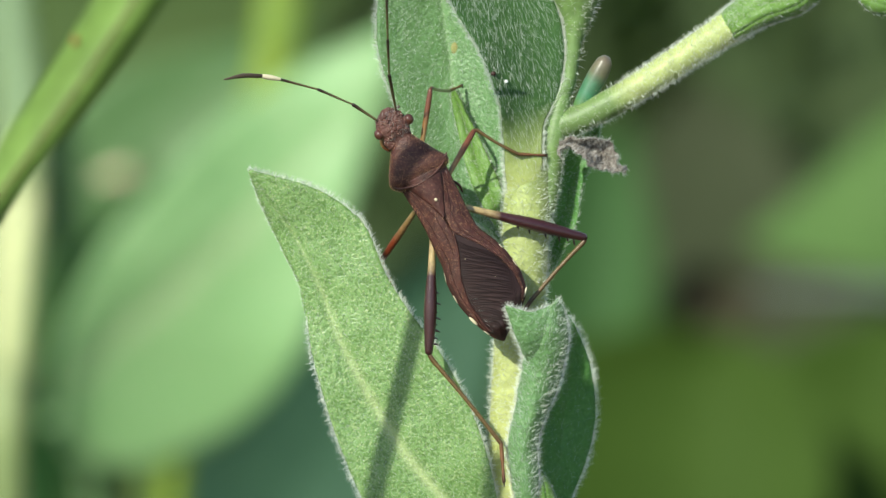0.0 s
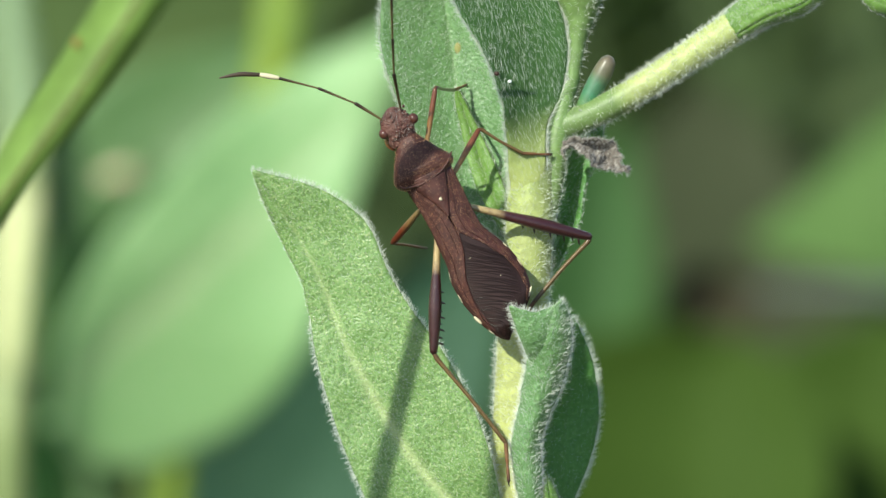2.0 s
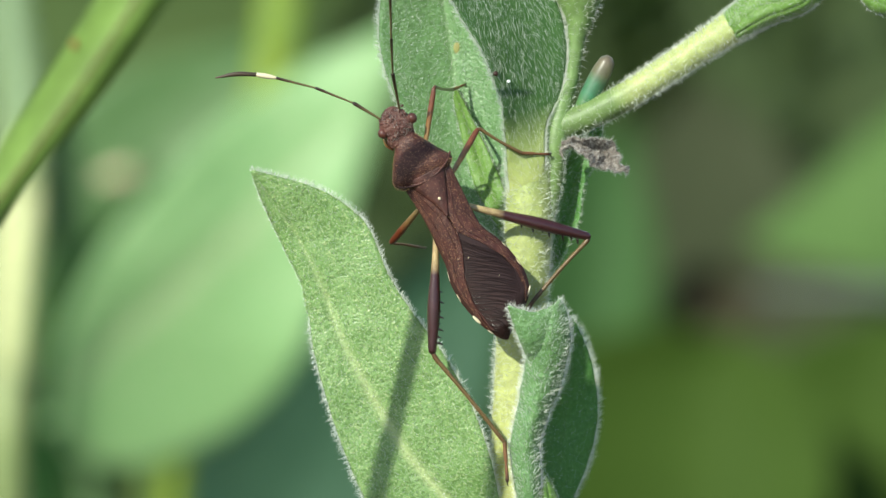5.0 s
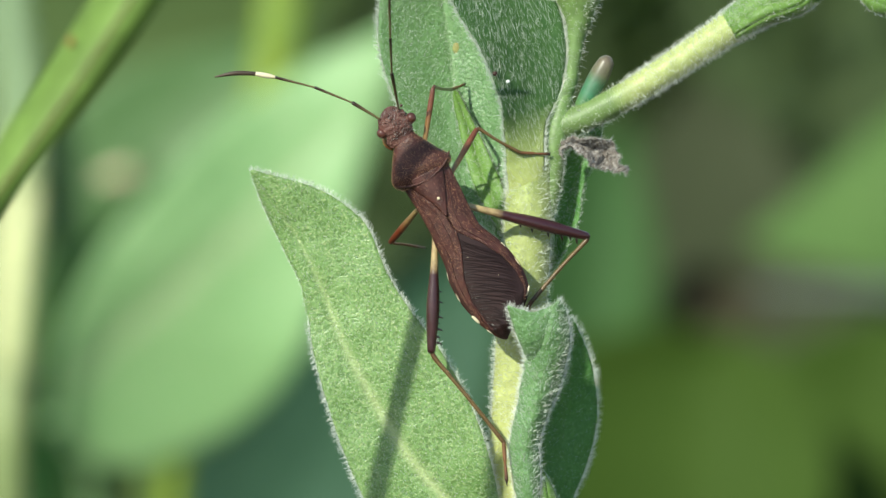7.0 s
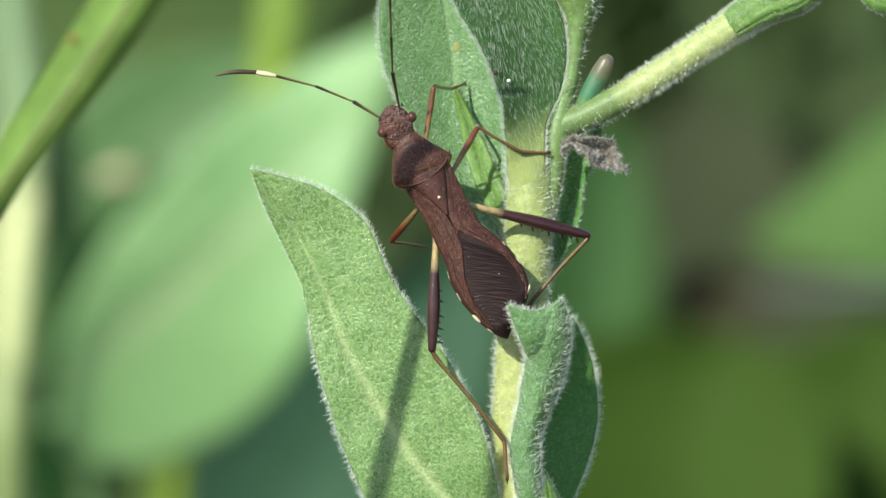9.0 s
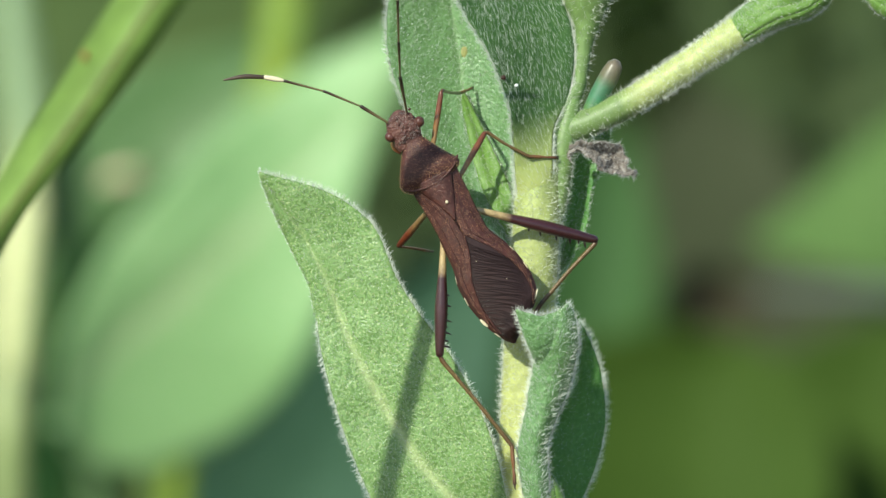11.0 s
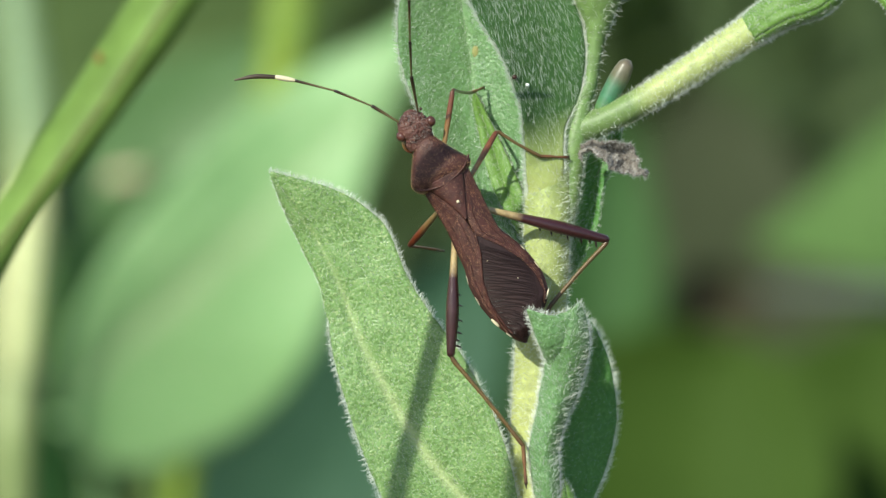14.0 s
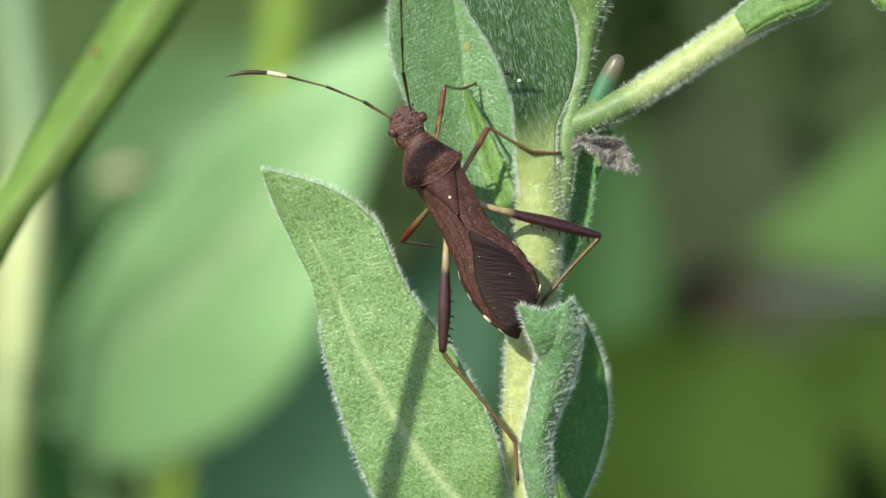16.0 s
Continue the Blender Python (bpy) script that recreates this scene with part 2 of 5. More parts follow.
DRY_STICK = shell_material("dry_stick", (0.088, 0.102, 0.088), (0.112, 0.128, 0.112), (0.12, 0.12, 0.11), 0.8, 300, 0.0003)
SOIL = shell_material("soil", (0.032, 0.030, 0.015), (0.055, 0.050, 0.025), (0.09, 0.08, 0.04), 0.95, 60, 0.006)
COVER = leaf_material("ground_cover", (0.045, 0.068, 0.026), (0.064, 0.090, 0.035), (0.10, 0.12, 0.05), 0.15, 60, 0.7, 0.0004, 0)
# the gap's shade as a dark brown
SHADED_GAP = shell_material("shaded_gap", (0.024, 0.022, 0.010), (0.038, 0.035, 0.016), (0.06, 0.055, 0.028), 0.8, 150, 0.0003)
WHITE_SPECK = shell_material("white_speck", (0.75, 0.75, 0.72), (0.82, 0.82, 0.8), (0.88, 0.88, 0.86), 0.4, 5000, 0.00002)


# ---- shapes, all in millimetres of the place
def vec(p):
    return np.array(p, float)


def spline(points, n):
    """A smooth line through the points, evenly resampled."""
    p = np.array(points, float)
    p = np.vstack((2 * p[0] - p[1], p, 2 * p[-1] - p[-2]))
    out = []
    for i in range(1, len(p) - 2):
        a, b, c, d = p[i - 1:i + 3]
        for s in np.linspace(0, 1, 24, endpoint=False):
            out.append(0.5 * (2 * b + (c - a) * s + (2 * a - 5 * b + 4 * c - d) * s * s + (3 * b - a - 3 * c + d) * s ** 3))
    out.append(p[-2])
    out = np.array(out)
    run = np.concatenate(([0], np.cumsum(np.linalg.norm(np.diff(out[:, :3], axis=0), axis=1))))
    at = np.linspace(0, run[-1], n)
    return np.stack([np.interp(at, run, out[:, k]) for k in range(out.shape[1])], 1)


def unit(v):
    return v / np.maximum(np.linalg.norm(v, axis=-1, keepdims=True), 1e-9)


def tube(points, radii, sides=10, rings=0, flat=1.0, rough=0.0, seed=0, cap=True):
    """A tapered limb along a smooth line. flat squeezes it towards the view."""
    line = spline([(*p, r) for p, r in zip(points, radii)], rings or 8 * len(points))
    pts, rad = line[:, :3], np.maximum(line[:, 3], 0.004)
    tan = unit(np.gradient(pts, axis=0))
    side = unit(np.cross(tan[0], (0.03, 1, 0.02)))
    rng = np.random.default_rng(seed)
    verts, along = [], []
    n = len(pts)
    if cap:  # rounded ends
        a, b = pts[0] - tan[0] * rad[0] * 0.6, pts[-1] + tan[-1] * rad[-1] * 0.6
        pts = np.vstack((a, pts, b))
        rad = np.concatenate(([rad[0] * 0.45], rad, [rad[-1] * 0.45]))
        tan = np.vstack((tan[0], tan, tan[-1]))
        n += 2
    for i in range(n):
        side = unit(side - tan[i] * np.dot(side, tan[i]))
        up = np.cross(tan[i], side)
        for k in range(sides):
            w = 2 * math.pi * k / sides
            r = rad[i] * (1 + rough * rng.uniform(-1, 1))
            verts.append(pts[i] + side * math.cos(w) * r + up * math.sin(w) * r * flat)
            along.append(i / (n - 1))
    faces = [(i * sides + k, i * sides + (k + 1) % sides, (i + 1) * sides + (k + 1) % sides, (i + 1) * sides + k)
             for i in range(n - 1) for k in range(sides)]
    faces += [tuple(range(sides - 1, -1, -1)), tuple(range((n - 1) * sides, n * sides))]
    return {"v": np.array(verts), "f": faces, "along": np.array(along)}


def joined(*geos):
    v, f, along, rib, n = [], [], [], [], 0
    for g in geos:
        v.append(g["v"])
        f += [tuple(i + n for i in face) for face in g["f"]]
        along.append(g.get("along", np.zeros(len(g["v"]))))
        rib.append(g.get("rib", np.zeros(len(g["v"]))))
        n += len(g["v"])
    return {"v": np.vstack(v), "f": f, "along": np.concatenate(along), "rib": np.concatenate(rib)}


def ball(centre, radii, axes=None, rings=12, sides=16):
    """A rounded body; axes are three directions for the three radii."""
    axes = np.eye(3) if axes is None else np.array(axes, float)
    verts, faces = [], []
    for i in range(1, rings):
        a = math.pi * i / rings
        for k in range(sides):
            b = 2 * math.pi * k / sides
            verts.append((math.sin(a) * math.cos(b), math.sin(a) * math.sin(b), math.cos(a)))
    verts += [(0, 0, 1), (0, 0, -1)]
    top, low = len(verts) - 2, len(verts) - 1
    for i in range(rings - 2):
        faces += [(i * sides + k, (i + 1) * sides + k, (i + 1) * sides + (k + 1) % sides, i * sides + (k + 1) % sides) for k in range(sides)]
    faces += [(top, k, (k + 1) % sides) for k in range(sides)]
    faces += [(low, (rings - 2) * sides + (k + 1) % sides, (rings - 2) * sides + k) for k in range(sides)]
    v = np.array(verts) * np.array(radii, float)
    return {"v": vec(centre) + v @ axes, "f": faces}


def lumps(points, scale, seed):
    """Smooth noise at points, -1 to 1."""
    off = Vector((seed * 3.7, seed * 1.3, -seed * 2.1))
    return np.array([noise.noise(Vector(p) * scale + off) for p in points])


def sheet(grid, thick, rib=None):
    """A thin solid sheet from a grid of points (rows along it, columns across)."""
    n, m = grid.shape[:2]
    du, dv = np.gradient(grid, axis=0), np.gradient(grid, axis=1)
    nor = unit(np.cross(du, dv))
    if nor[n // 2, m // 2][1] > 0:
        nor = -nor
    edge = np.minimum(1, np.minimum(np.arange(m), np.arange(m)[::-1]) / 2.0)[None, :, None] * 0.75 + 0.25
    front = grid + nor * thick * 0.5 * edge
    back = grid - nor * thick * 0.5 * edge
    v = np.vstack((front.reshape(-1, 3), back.reshape(-1, 3)))
    f, o = [], n * m
    for i in range(n - 1):
        for k in range(m - 1):
            a, b, c, d = i * m + k, i * m + k + 1, (i + 1) * m + k + 1, (i + 1) * m + k
            f += [(a, b, c, d), (a + o, d + o, c + o, b + o)]
    rim = [k for k in range(m)] + [i * m + m - 1 for i in range(1, n)] + [(n - 1) * m + k for k in range(m - 2, -1, -1)] + [i * m for i in range(n - 2, 0, -1)]
    f += [(rim[i], rim[i] + o, rim[(i + 1) % len(rim)] + o, rim[(i + 1) % len(rim)]) for i in range(len(rim))]
    first = front.reshape(-1, 3)
    a, b, c = (first[j] for j in f[0][:3])
    if np.dot(np.cross(b - a, c - a), nor[0, 0]) < 0:
        f = [tuple(reversed(face)) for face in f]
    along = np.repeat(np.linspace(0, 1, n), m)
    rib = np.zeros(n * m) if rib is None else rib.reshape(-1)
    return {"v": v, "f": f, "along": np.concatenate((along, along)), "rib": np.concatenate((rib, rib)), "nor": nor, "grid": grid}


def leaf(left, mid, right, thick=0.22, n=90, m=31, wave=0.10, scale=0.5, fine=0.025, seed=1, rib=0.55, rib_width=0.06, groove=0.10):
    """A leaf between its two margins and its midrib, from base to tip; waved, with a grooved midrib."""
    a, b, c = spline(left, n), spline(mid, n), spline(right, n)
    t = np.linspace(-1, 1, m)[None, :, None]
    half, bow = (c - a)[:, None] / 2, ((a + c) / 2 - b)[:, None]
    grid = b[:, None] + half * t + bow * t * t
    du, dv = np.gradient(grid, axis=0), np.gradient(grid, axis=1)
    nor = unit(np.cross(du, dv))
    if nor[n // 2, m // 2][1] > 0:
        nor = -nor
    flat = grid.reshape(-1, 3)
    d = lumps(flat, scale, seed) * wave + lumps(flat, scale * 4, seed + 5) * fine * 2 + lumps(flat, scale * 14, seed + 9) * fine
    ribs = np.exp(-(t[..., 0] / rib_width) ** 2) * np.ones((n, 1))
    lift = d.reshape(n, m, 1) - groove * np.exp(-(t / (rib_width * 1.6)) ** 2)
    grid = grid + nor * lift
    fade = (1 - np.linspace(0, 1, n))[:, None] ** 0.8
    return sheet(grid, thick, ribs * rib * fade)


def hairs(base, way, length, width, seed):
    """Fine flattened tapering hairs, one at each base point along its way."""
    rng = np.random.default_rng(seed)
    n = len(base)
    way = unit(way)
    side = unit(np.cross(way, rng.normal(size=(n, 3))))
    ln = (length * rng.uniform(0.55, 1.25, n))[:, None]
    w = (width * rng.uniform(0.75, 1.2, n))[:, None]
    bend = unit(rng.normal(size=(n, 3))) * ln * 0.09
    low = [base - side * w, base + side * w]
    mids = [base + way * ln * 0.5 + bend * 0.35 - side * w * 0.85, base + way * ln * 0.5 + bend * 0.35 + side * w * 0.85]
    tip = base + way * ln + bend
    v = np.stack((*low, *mids, tip), 1).reshape(-1, 3)
    o = np.arange(n) * 5
    quads = np.stack((o, o + 1, o + 3, o + 2), 1)
    tris = np.stack((o + 2, o + 3, o + 4), 1)
    return {"v": v, "f": [tuple(q) for q in quads.tolist()] + [tuple(q) for q in tris.tolist()]}


def hairs_on(geo, count, length, width, lean, seed, spread=0.45, front=False, stand=1.0, sparse=None):
    """Hairs strewn over a surface, leaning along lean."""
    rng = np.random.default_rng(seed)
    v = geo["v"]
    quads = np.array([f for f in geo["f"] if len(f) == 4])
    a, b, c, d = (v[quads[:, k]] for k in range(4))
    nor = np.cross(c - a, d - b)
    area = np.linalg.norm(nor, axis=1)
    nor = unit(nor)
    chance = area * ((nor[:, 1] < 0.25) if front else 1)
    if sparse:  # from, to (shares of the length), and how much sparser there
        run = geo["along"][quads[:, 0]]
        chance = chance * np.where((run > sparse[0]) & (run < sparse[1]), sparse[2], 1.0)
    pick = rng.choice(len(quads), count, p=chance / chance.sum())
    s, t = rng.random((count, 1)), rng.random((count, 1))
    base = (a[pick] * (1 - s) + b[pick] * s) * (1 - t) + (d[pick] * (1 - s) + c[pick] * s) * t
    way = nor[pick] * stand + vec(lean) + rng.normal(size=(count, 3)) * spread
    return hairs(base - nor[pick] * 0.01, way, length, width, seed + 1)


def fringe(geo, count, length, width, seed, spread=0.4, lift=0.35, tipward=0.45, sides=(0, 1)):
    """Hairs along both margins of a leaf."""
    rng = np.random.default_rng(seed)
    grid, nor = geo["grid"], geo["nor"]
    out = []
    for s in sides:
        edge = grid[:, 0] if s == 0 else grid[:, -1]
        inner = grid[:, 2] if s == 0 else grid[:, -3]
        n = len(edge)
        at = rng.uniform(0, n - 1.001, count)
        i = at.astype(int)
        k = (at - i)[:, None]
        base = edge[i] * (1 - k) + edge[i + 1] * k
        way = unit(edge[i] - inner[i]) + unit(edge[i + 1] - edge[i]) * tipward + nor[i, 0 if s == 0 else -1] * rng.uniform(-0.3, 1, (count, 1)) * lift * 2
        way = way + rng.normal(size=(count, 3)) * spread
        out.append(hairs(base + rng.normal(size=(count, 3)) * 0.03, way, length, width, seed + 7 + s))
    return joined(*out)


# ---- things and their parts
ORIGIN = {}


def thing(name, base, label, category, group=""):
    """An Empty at the thing's base, given in millimetres of the place."""
    ob = new(name)
    ob.empty_display_size = 0.005
    ob.matrix_basis = PLACE @ Matrix.Translation(Vector(base) * MM)
    ORIGIN[ob.name] = vec(base)
    return tagged(ob, label, category, group)


def part(name, geo, material, parent, label="", origin=None, smooth=True, kind=""):
    """One mesh under a thing or under a part; origin is where it turns."""
    root = ORIGIN[parent.name]
    origin = root if origin is None else vec(origin)
    me = bpy.data.meshes.new(name)
    me.from_pydata(((geo["v"] - origin) * MM).tolist(), [], geo["f"])
    for key in ("along", "rib"):
        if key in geo:
            a = me.attributes.new(key, "FLOAT", "POINT")
            a.data.foreach_set("value", np.asarray(geo[key], np.float32))
    me.materials.append(material)
    if smooth:
        me.shade_smooth()
    ob = new(name, me)
    ob.parent = parent
    ob.matrix_basis = Matrix.Translation(Vector((origin - root) * MM))
    ORIGIN[ob.name] = origin
    return tagged(ob, label, kind=kind)


DOWN = vec((0, math.sin(radians(TILT)), -math.cos(radians(TILT))))  # straight down, in the place


def to_ground(p):
    """How far below p the ground lies, in millimetres."""
    return (PLACE @ (Vector(p) * MM)).z / MM


# ---- the ground
def build_ground():
    n, far = 150, 40.0
    u = np.linspace(-1, 1, n)
    q = np.sign(u) * (0.06 * np.abs(u) + 0.94 * np.abs(u) ** 5) * far
    x, y = np.meshgrid(q, q + 1.0)
    pts = np.stack((x.ravel(), y.ravel(), np.zeros(n * n)), 1)
    z = lumps(pts, 1.5, 2) * 0.035 + lumps(pts, 9, 3) * 0.012 - 0.045
    pts[:, 2] = z
    faces = [(i * n + k, i * n + k + 1, (i + 1) * n + k + 1, (i + 1) * n + k) for i in range(n - 1) for k in range(n - 1)]
    me = bpy.data.meshes.new("ground")
    me.from_pydata(pts.tolist(), [], faces)
    me.materials.append(SOIL)
    me.shade_smooth()
    tagged(new("ground", me), "dark brown soil under low green plants", "ground", kind="structure")


build_ground()


def build_ground_cover():
    """Low leaves and grass on the soil, each a bent narrow blade."""
    rng = np.random.default_rng(77)
    n = 16000
    near = rng.random(n) < 0.5
    x = np.where(near, rng.normal(0.1, 0.40, n), rng.normal(0, 1.9, n))
    y = np.where(near, rng.normal(1.6, 0.50, n), rng.normal(1.6, 1.9, n))
    clear = (y > 0.62) | (np.abs(x) > 0.28)
    x, y = x[clear], y[clear]
    n = len(x)
    height = rng.uniform(0.02, 0.11, n)
    turn, lean = rng.uniform(0, 2 * math.pi, n), rng.uniform(0.2, 1.2, n)
    wide = rng.uniform(0.002, 0.008, n)
    go = np.stack((np.cos(turn), np.sin(turn)), 1)
    across = np.stack((-go[:, 1], go[:, 0], np.zeros(n)), 1)
    base = np.stack((x, y, np.full(n, -0.07)), 1)
    rows = []
    for q, w in ((0, 0.5), (0.35, 1.0), (0.7, 0.8), (1.0, 0.05)):
        mid = base + np.stack((go[:, 0] * height * lean * q ** 1.6, go[:, 1] * height * lean * q ** 1.6, (height + 0.05) * (q - 0.25 * q * q)), 1)
        rows += [mid - across * (wide * w)[:, None], mid + across * (wide * w)[:, None]]
    v = np.stack(rows, 1).reshape(-1, 3)
    o = np.arange(n) * 8
    f = np.concatenate([np.stack((o + k, o + k + 1, o + k + 3, o + k + 2), 1) for k in (0, 2, 4)])
    me = bpy.data.meshes.new("ground_cover")
    me.from_pydata(v.tolist(), [], f.tolist())
    me.materials.append(COVER)
    me.shade_smooth()
    tagged(new("ground_cover", me), "low tangled green blades over the soil", "ground cover", kind="stuff")


build_ground_cover()


# ---- the downy plant on which the insect sits
def build_plant():
    foot = vec((4.04, 0.6, -17.32))
    low = foot + DOWN * (to_ground(foot) + 30)
    plant = thing("downy_plant", low, "pale green downy plant with hairy stem and leaves", "plant")

    pts = [low, foot + DOWN * 120, foot + DOWN * 30, (4.04, 0.6, -17.32), (4.20, 0.4, -11.98), (4.44, 0.2, -6.97), (4.73, 0, -2.63), (5.00, 0, 1.37), (5.20, 0.1, 4.37),
           (5.80, 0.3, 7.20), (7.35, 0.3, 9.65), (7.70, 0.3, 11.30), (7.85, 0.3, 12.60), (7.98, 0.4, 13.70), (7.95, 0.6, 15.40), (8.2, 0.8, 18.40), (8.3, 0.7, 23.44), (8.1, 0.4, 28.0), (8.0, 0.0, 33.0)]
    rad = [2.2, 1.9, 1.7, 1.5, 1.45, 1.42, 1.42, 1.40, 1.35, 0.95, 0.50, 0.46, 0.55, 0.85, 1.55, 1.3, 1.0, 0.8, 0.6]
    long = tube(pts[:4], rad[:4], 14, 40)
    long["along"] *= 0
    upper = tube(pts[3:], rad[3:], 20, 200, rough=0.012, seed=3)
    stem = part("stem", joined(long, upper), STEM, plant, "thick pale yellow-green hairy stem")
    part("hairs", joined(hairs_on(upper, 11000, 0.46, 0.0125, (0, 0, 0.12), 11, 0.38, sparse=(0.44, 1, 0.45)), hairs_on(upper, 13000, 0.24, 0.009, (0, 0, 0.1), 12, 0.6, sparse=(0.44, 1, 0.2))), HAIR, stem, "fine white hairs", kind="stuff")

    pts = [(5.94, 0.6, 6.98), (7.54, 0.2, 7.50), (10.19, -0.3, 8.76), (13.18, -0.8, 10.62), (16.16, -1.3, 12.60), (18.64, -1.7, 14.25), (21.45, -2, 16.30), (24.43, -2, 18.63)]
    limb = tube(pts, [0.95, 0.86, 0.83, 0.85, 0.92, 1.1, 1.1, 0.9], 18, 110, rough=0.012, seed=4)
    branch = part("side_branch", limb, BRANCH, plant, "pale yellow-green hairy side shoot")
    # hairs sparser on the foot, where they catch no sun
    part("hairs", joined(hairs_on(limb, 9000, 0.34, 0.012, (0.06, 0, 0.03), 13, 0.4, sparse=(0, 0.25, 0.4)), hairs_on(limb, 5000, 0.18, 0.009, (0.1, 0, 0), 14, 0.6, sparse=(0, 0.25, 0.2))), HAIR, branch, "fine white hairs", kind="stuff")

    swell = tube([(7.36, 0.32, 10.0), (6.95, 0.15, 8.2), (6.58, 0.0, 6.4), (6.42, -0.05, 4.6), (6.2, 0.0, 2.6), (5.9, 0.1, 0.8)], [0.38, 0.60, 0.70, 0.66, 0.52, 0.25], 16, 60, rough=0.012, seed=6)
    node = part("stem_node", swell, NODE, plant, "green swelling where the side shoot leaves the stem")
    part("hairs", hairs_on(swell, 1500, 0.34, 0.011, (0.1, 0, 0.05), 16, 0.45, sparse=(0, 0.45, 0.4)), HAIR, node, "fine white hairs", kind="stuff")

    wrap = tube([(17.0, -1.42, 13.15), (18.64, -1.7, 14.25), (21.45, -2, 16.30), (24.43, -2, 18.63)], [1.02, 1.16, 1.17, 0.97], 18, 60, rough=0.02, seed=5)
    sheath = part("leaf_sheath", wrap, LEAF_YOUNG, plant, "green downy sheath round the side shoot", origin=(17.0, -1.42, 13.15))
    part("hairs", hairs_on(wrap, 5000, 0.26, 0.010, (0.1, 0, 0), 15, 0.5), HAIR, sheath, "fine white hairs", kind="stuff")

    def one_leaf(name, material, label, coarse, fine_hairs, edge, hair=(0.30, 0.011), edge_hair=(0.42, 0.013), lean=(0, 0, 0.6), **shape):
        geo = leaf(**shape)
        ob = part(name, geo, material, plant, label, origin=shape["mid"][0])
        bits = []
        s = shape.get("seed", 1)
        if coarse:
            bits.append(hairs_on(geo, coarse, hair[0], hair[1], lean, 20 + s, 0.32, True))
        if fine_hairs:
            bits.append(hairs_on(geo, fine_hairs, hair[0] * 0.6, hair[1] * 0.9, lean, 40 + s, 0.7, True))
        bits.append(fringe(geo, int(edge * 0.6), edge_hair[0], edge_hair[1] * 0.95, 60 + s))
        bits.append(fringe(geo, int(edge * 0.45), edge_hair[0] * 0.55, edge_hair[1] * 0.8, 80 + s, 0.6, 0.6))
        part("hairs", joined(*bits), HAIR, ob, "fine white hairs", kind="stuff")
        return ob

    # the broad leaf beside the insect
    made["swaying_leaf"] = one_leaf(
        "leaf", LEAF, "broad pointed downy green leaf", 5000, 16000, 2400, (0.22, 0.0105), (0.42, 0.014), (-0.3, 0, 0.7),
        left=[(3.20, -0.2, -18.96), (-0.80, -0.4, -18.12), (-3.14, 0.6, -16.99), (-4.64, 0.2, -14.71), (-6.03, -0.1, -11.46), (-7.06, -0.2, -8.30), (-7.66, -0.2, -5.96), (-7.97, -0.1, -3.63), (-8.20, 0, -1.70), (-9.13, 0, -0.17), (-10.40, -0.2, 2.20), (-11.30, -1.4, 4.75)],
        mid=[(3.70, -0.2, -18.96), (1.87, 0.1, -16.64), (0.37, -0.15, -14.90), (-1.13, -0.25, -13.29), (-2.80, -0.35, -11.03), (-4.46, -0.4, -8.23), (-5.80, -0.4, -5.70), (-6.63, -0.4, -3.63), (-7.46, -0.4, -1.47), (-8.62, -0.5, 0.70), (-10.12, -0.9, 2.86), (-11.30, -1.4, 4.75)],
        right=[(4.03, -0.6, -18.94), (3.62, -1.2, -17.26), (3.33, -1, -14.94), (2.73, -1.2, -12.10), (1.63, -1.3, -9.11), (-0.20, -1.3, -5.85), (-1.86, -1.2, -3.62), (-3.19, -1.1, -1.53), (-4.29, -1, 1.10), (-5.39, -1, 2.36), (-7.62, -1.1, 3.69), (-11.30, -1.4, 4.75)],
        n=150, m=61, wave=0.16, scale=0.35, fine=0.013, seed=1, rib=0.5, rib_width=0.085, groove=0.12)

    # the leaf behind the insect's head
    tall_leaf = one_leaf("leaf", LEAF_COOL, "upright downy leaf with a pale midrib", 4200, 12000, 2400, (0.22, 0.0105), (0.42, 0.014),
             left=[(3.37, 0.62, 0.53), (1.70, 1.42, 1.97), (0.03, 2.02, 3.88), (-1.64, 2, 6.56), (-2.68, 2.2, 8.57), (-3.55, 2.3, 10.92), (-3.88, 2.3, 13.09), (-3.48, 2.2, 15.77), (-1.31, 2, 19.78)],
             mid=[(3.71, 1.04, 0.77), (2.61, 2.44, 3.05), (1.61, 3.45, 5.74), (0.94, 3.75, 8.43), (0.54, 3.85, 11.12), (0.20, 3.85, 13.47), (-0.13, 3.65, 15.81), (-0.54, 3.35, 17.82), (-1.31, 2.75, 19.81)],
             right=[(4.28, 1.09, 1.20), (4.15, 1.69, 3.71), (4.05, 2.3, 6.40), (3.95, 2.5, 8.74), (3.38, 2.6, 11.26), (2.48, 2.7, 13.10), (1.54, 2.7, 14.78), (0.54, 2.7, 16.79), (-1.31, 2.9, 19.81)],
             n=110, m=45, wave=0.18, scale=0.4, fine=0.015, seed=2, rib=0.45, rib_width=0.05, groove=0.14)

    part("rust_smudge", ball((0.81, 3.83, 11.99), (0.24, 0.06, 0.36)), SMUDGE, tall_leaf, "faint rust-coloured smudge")

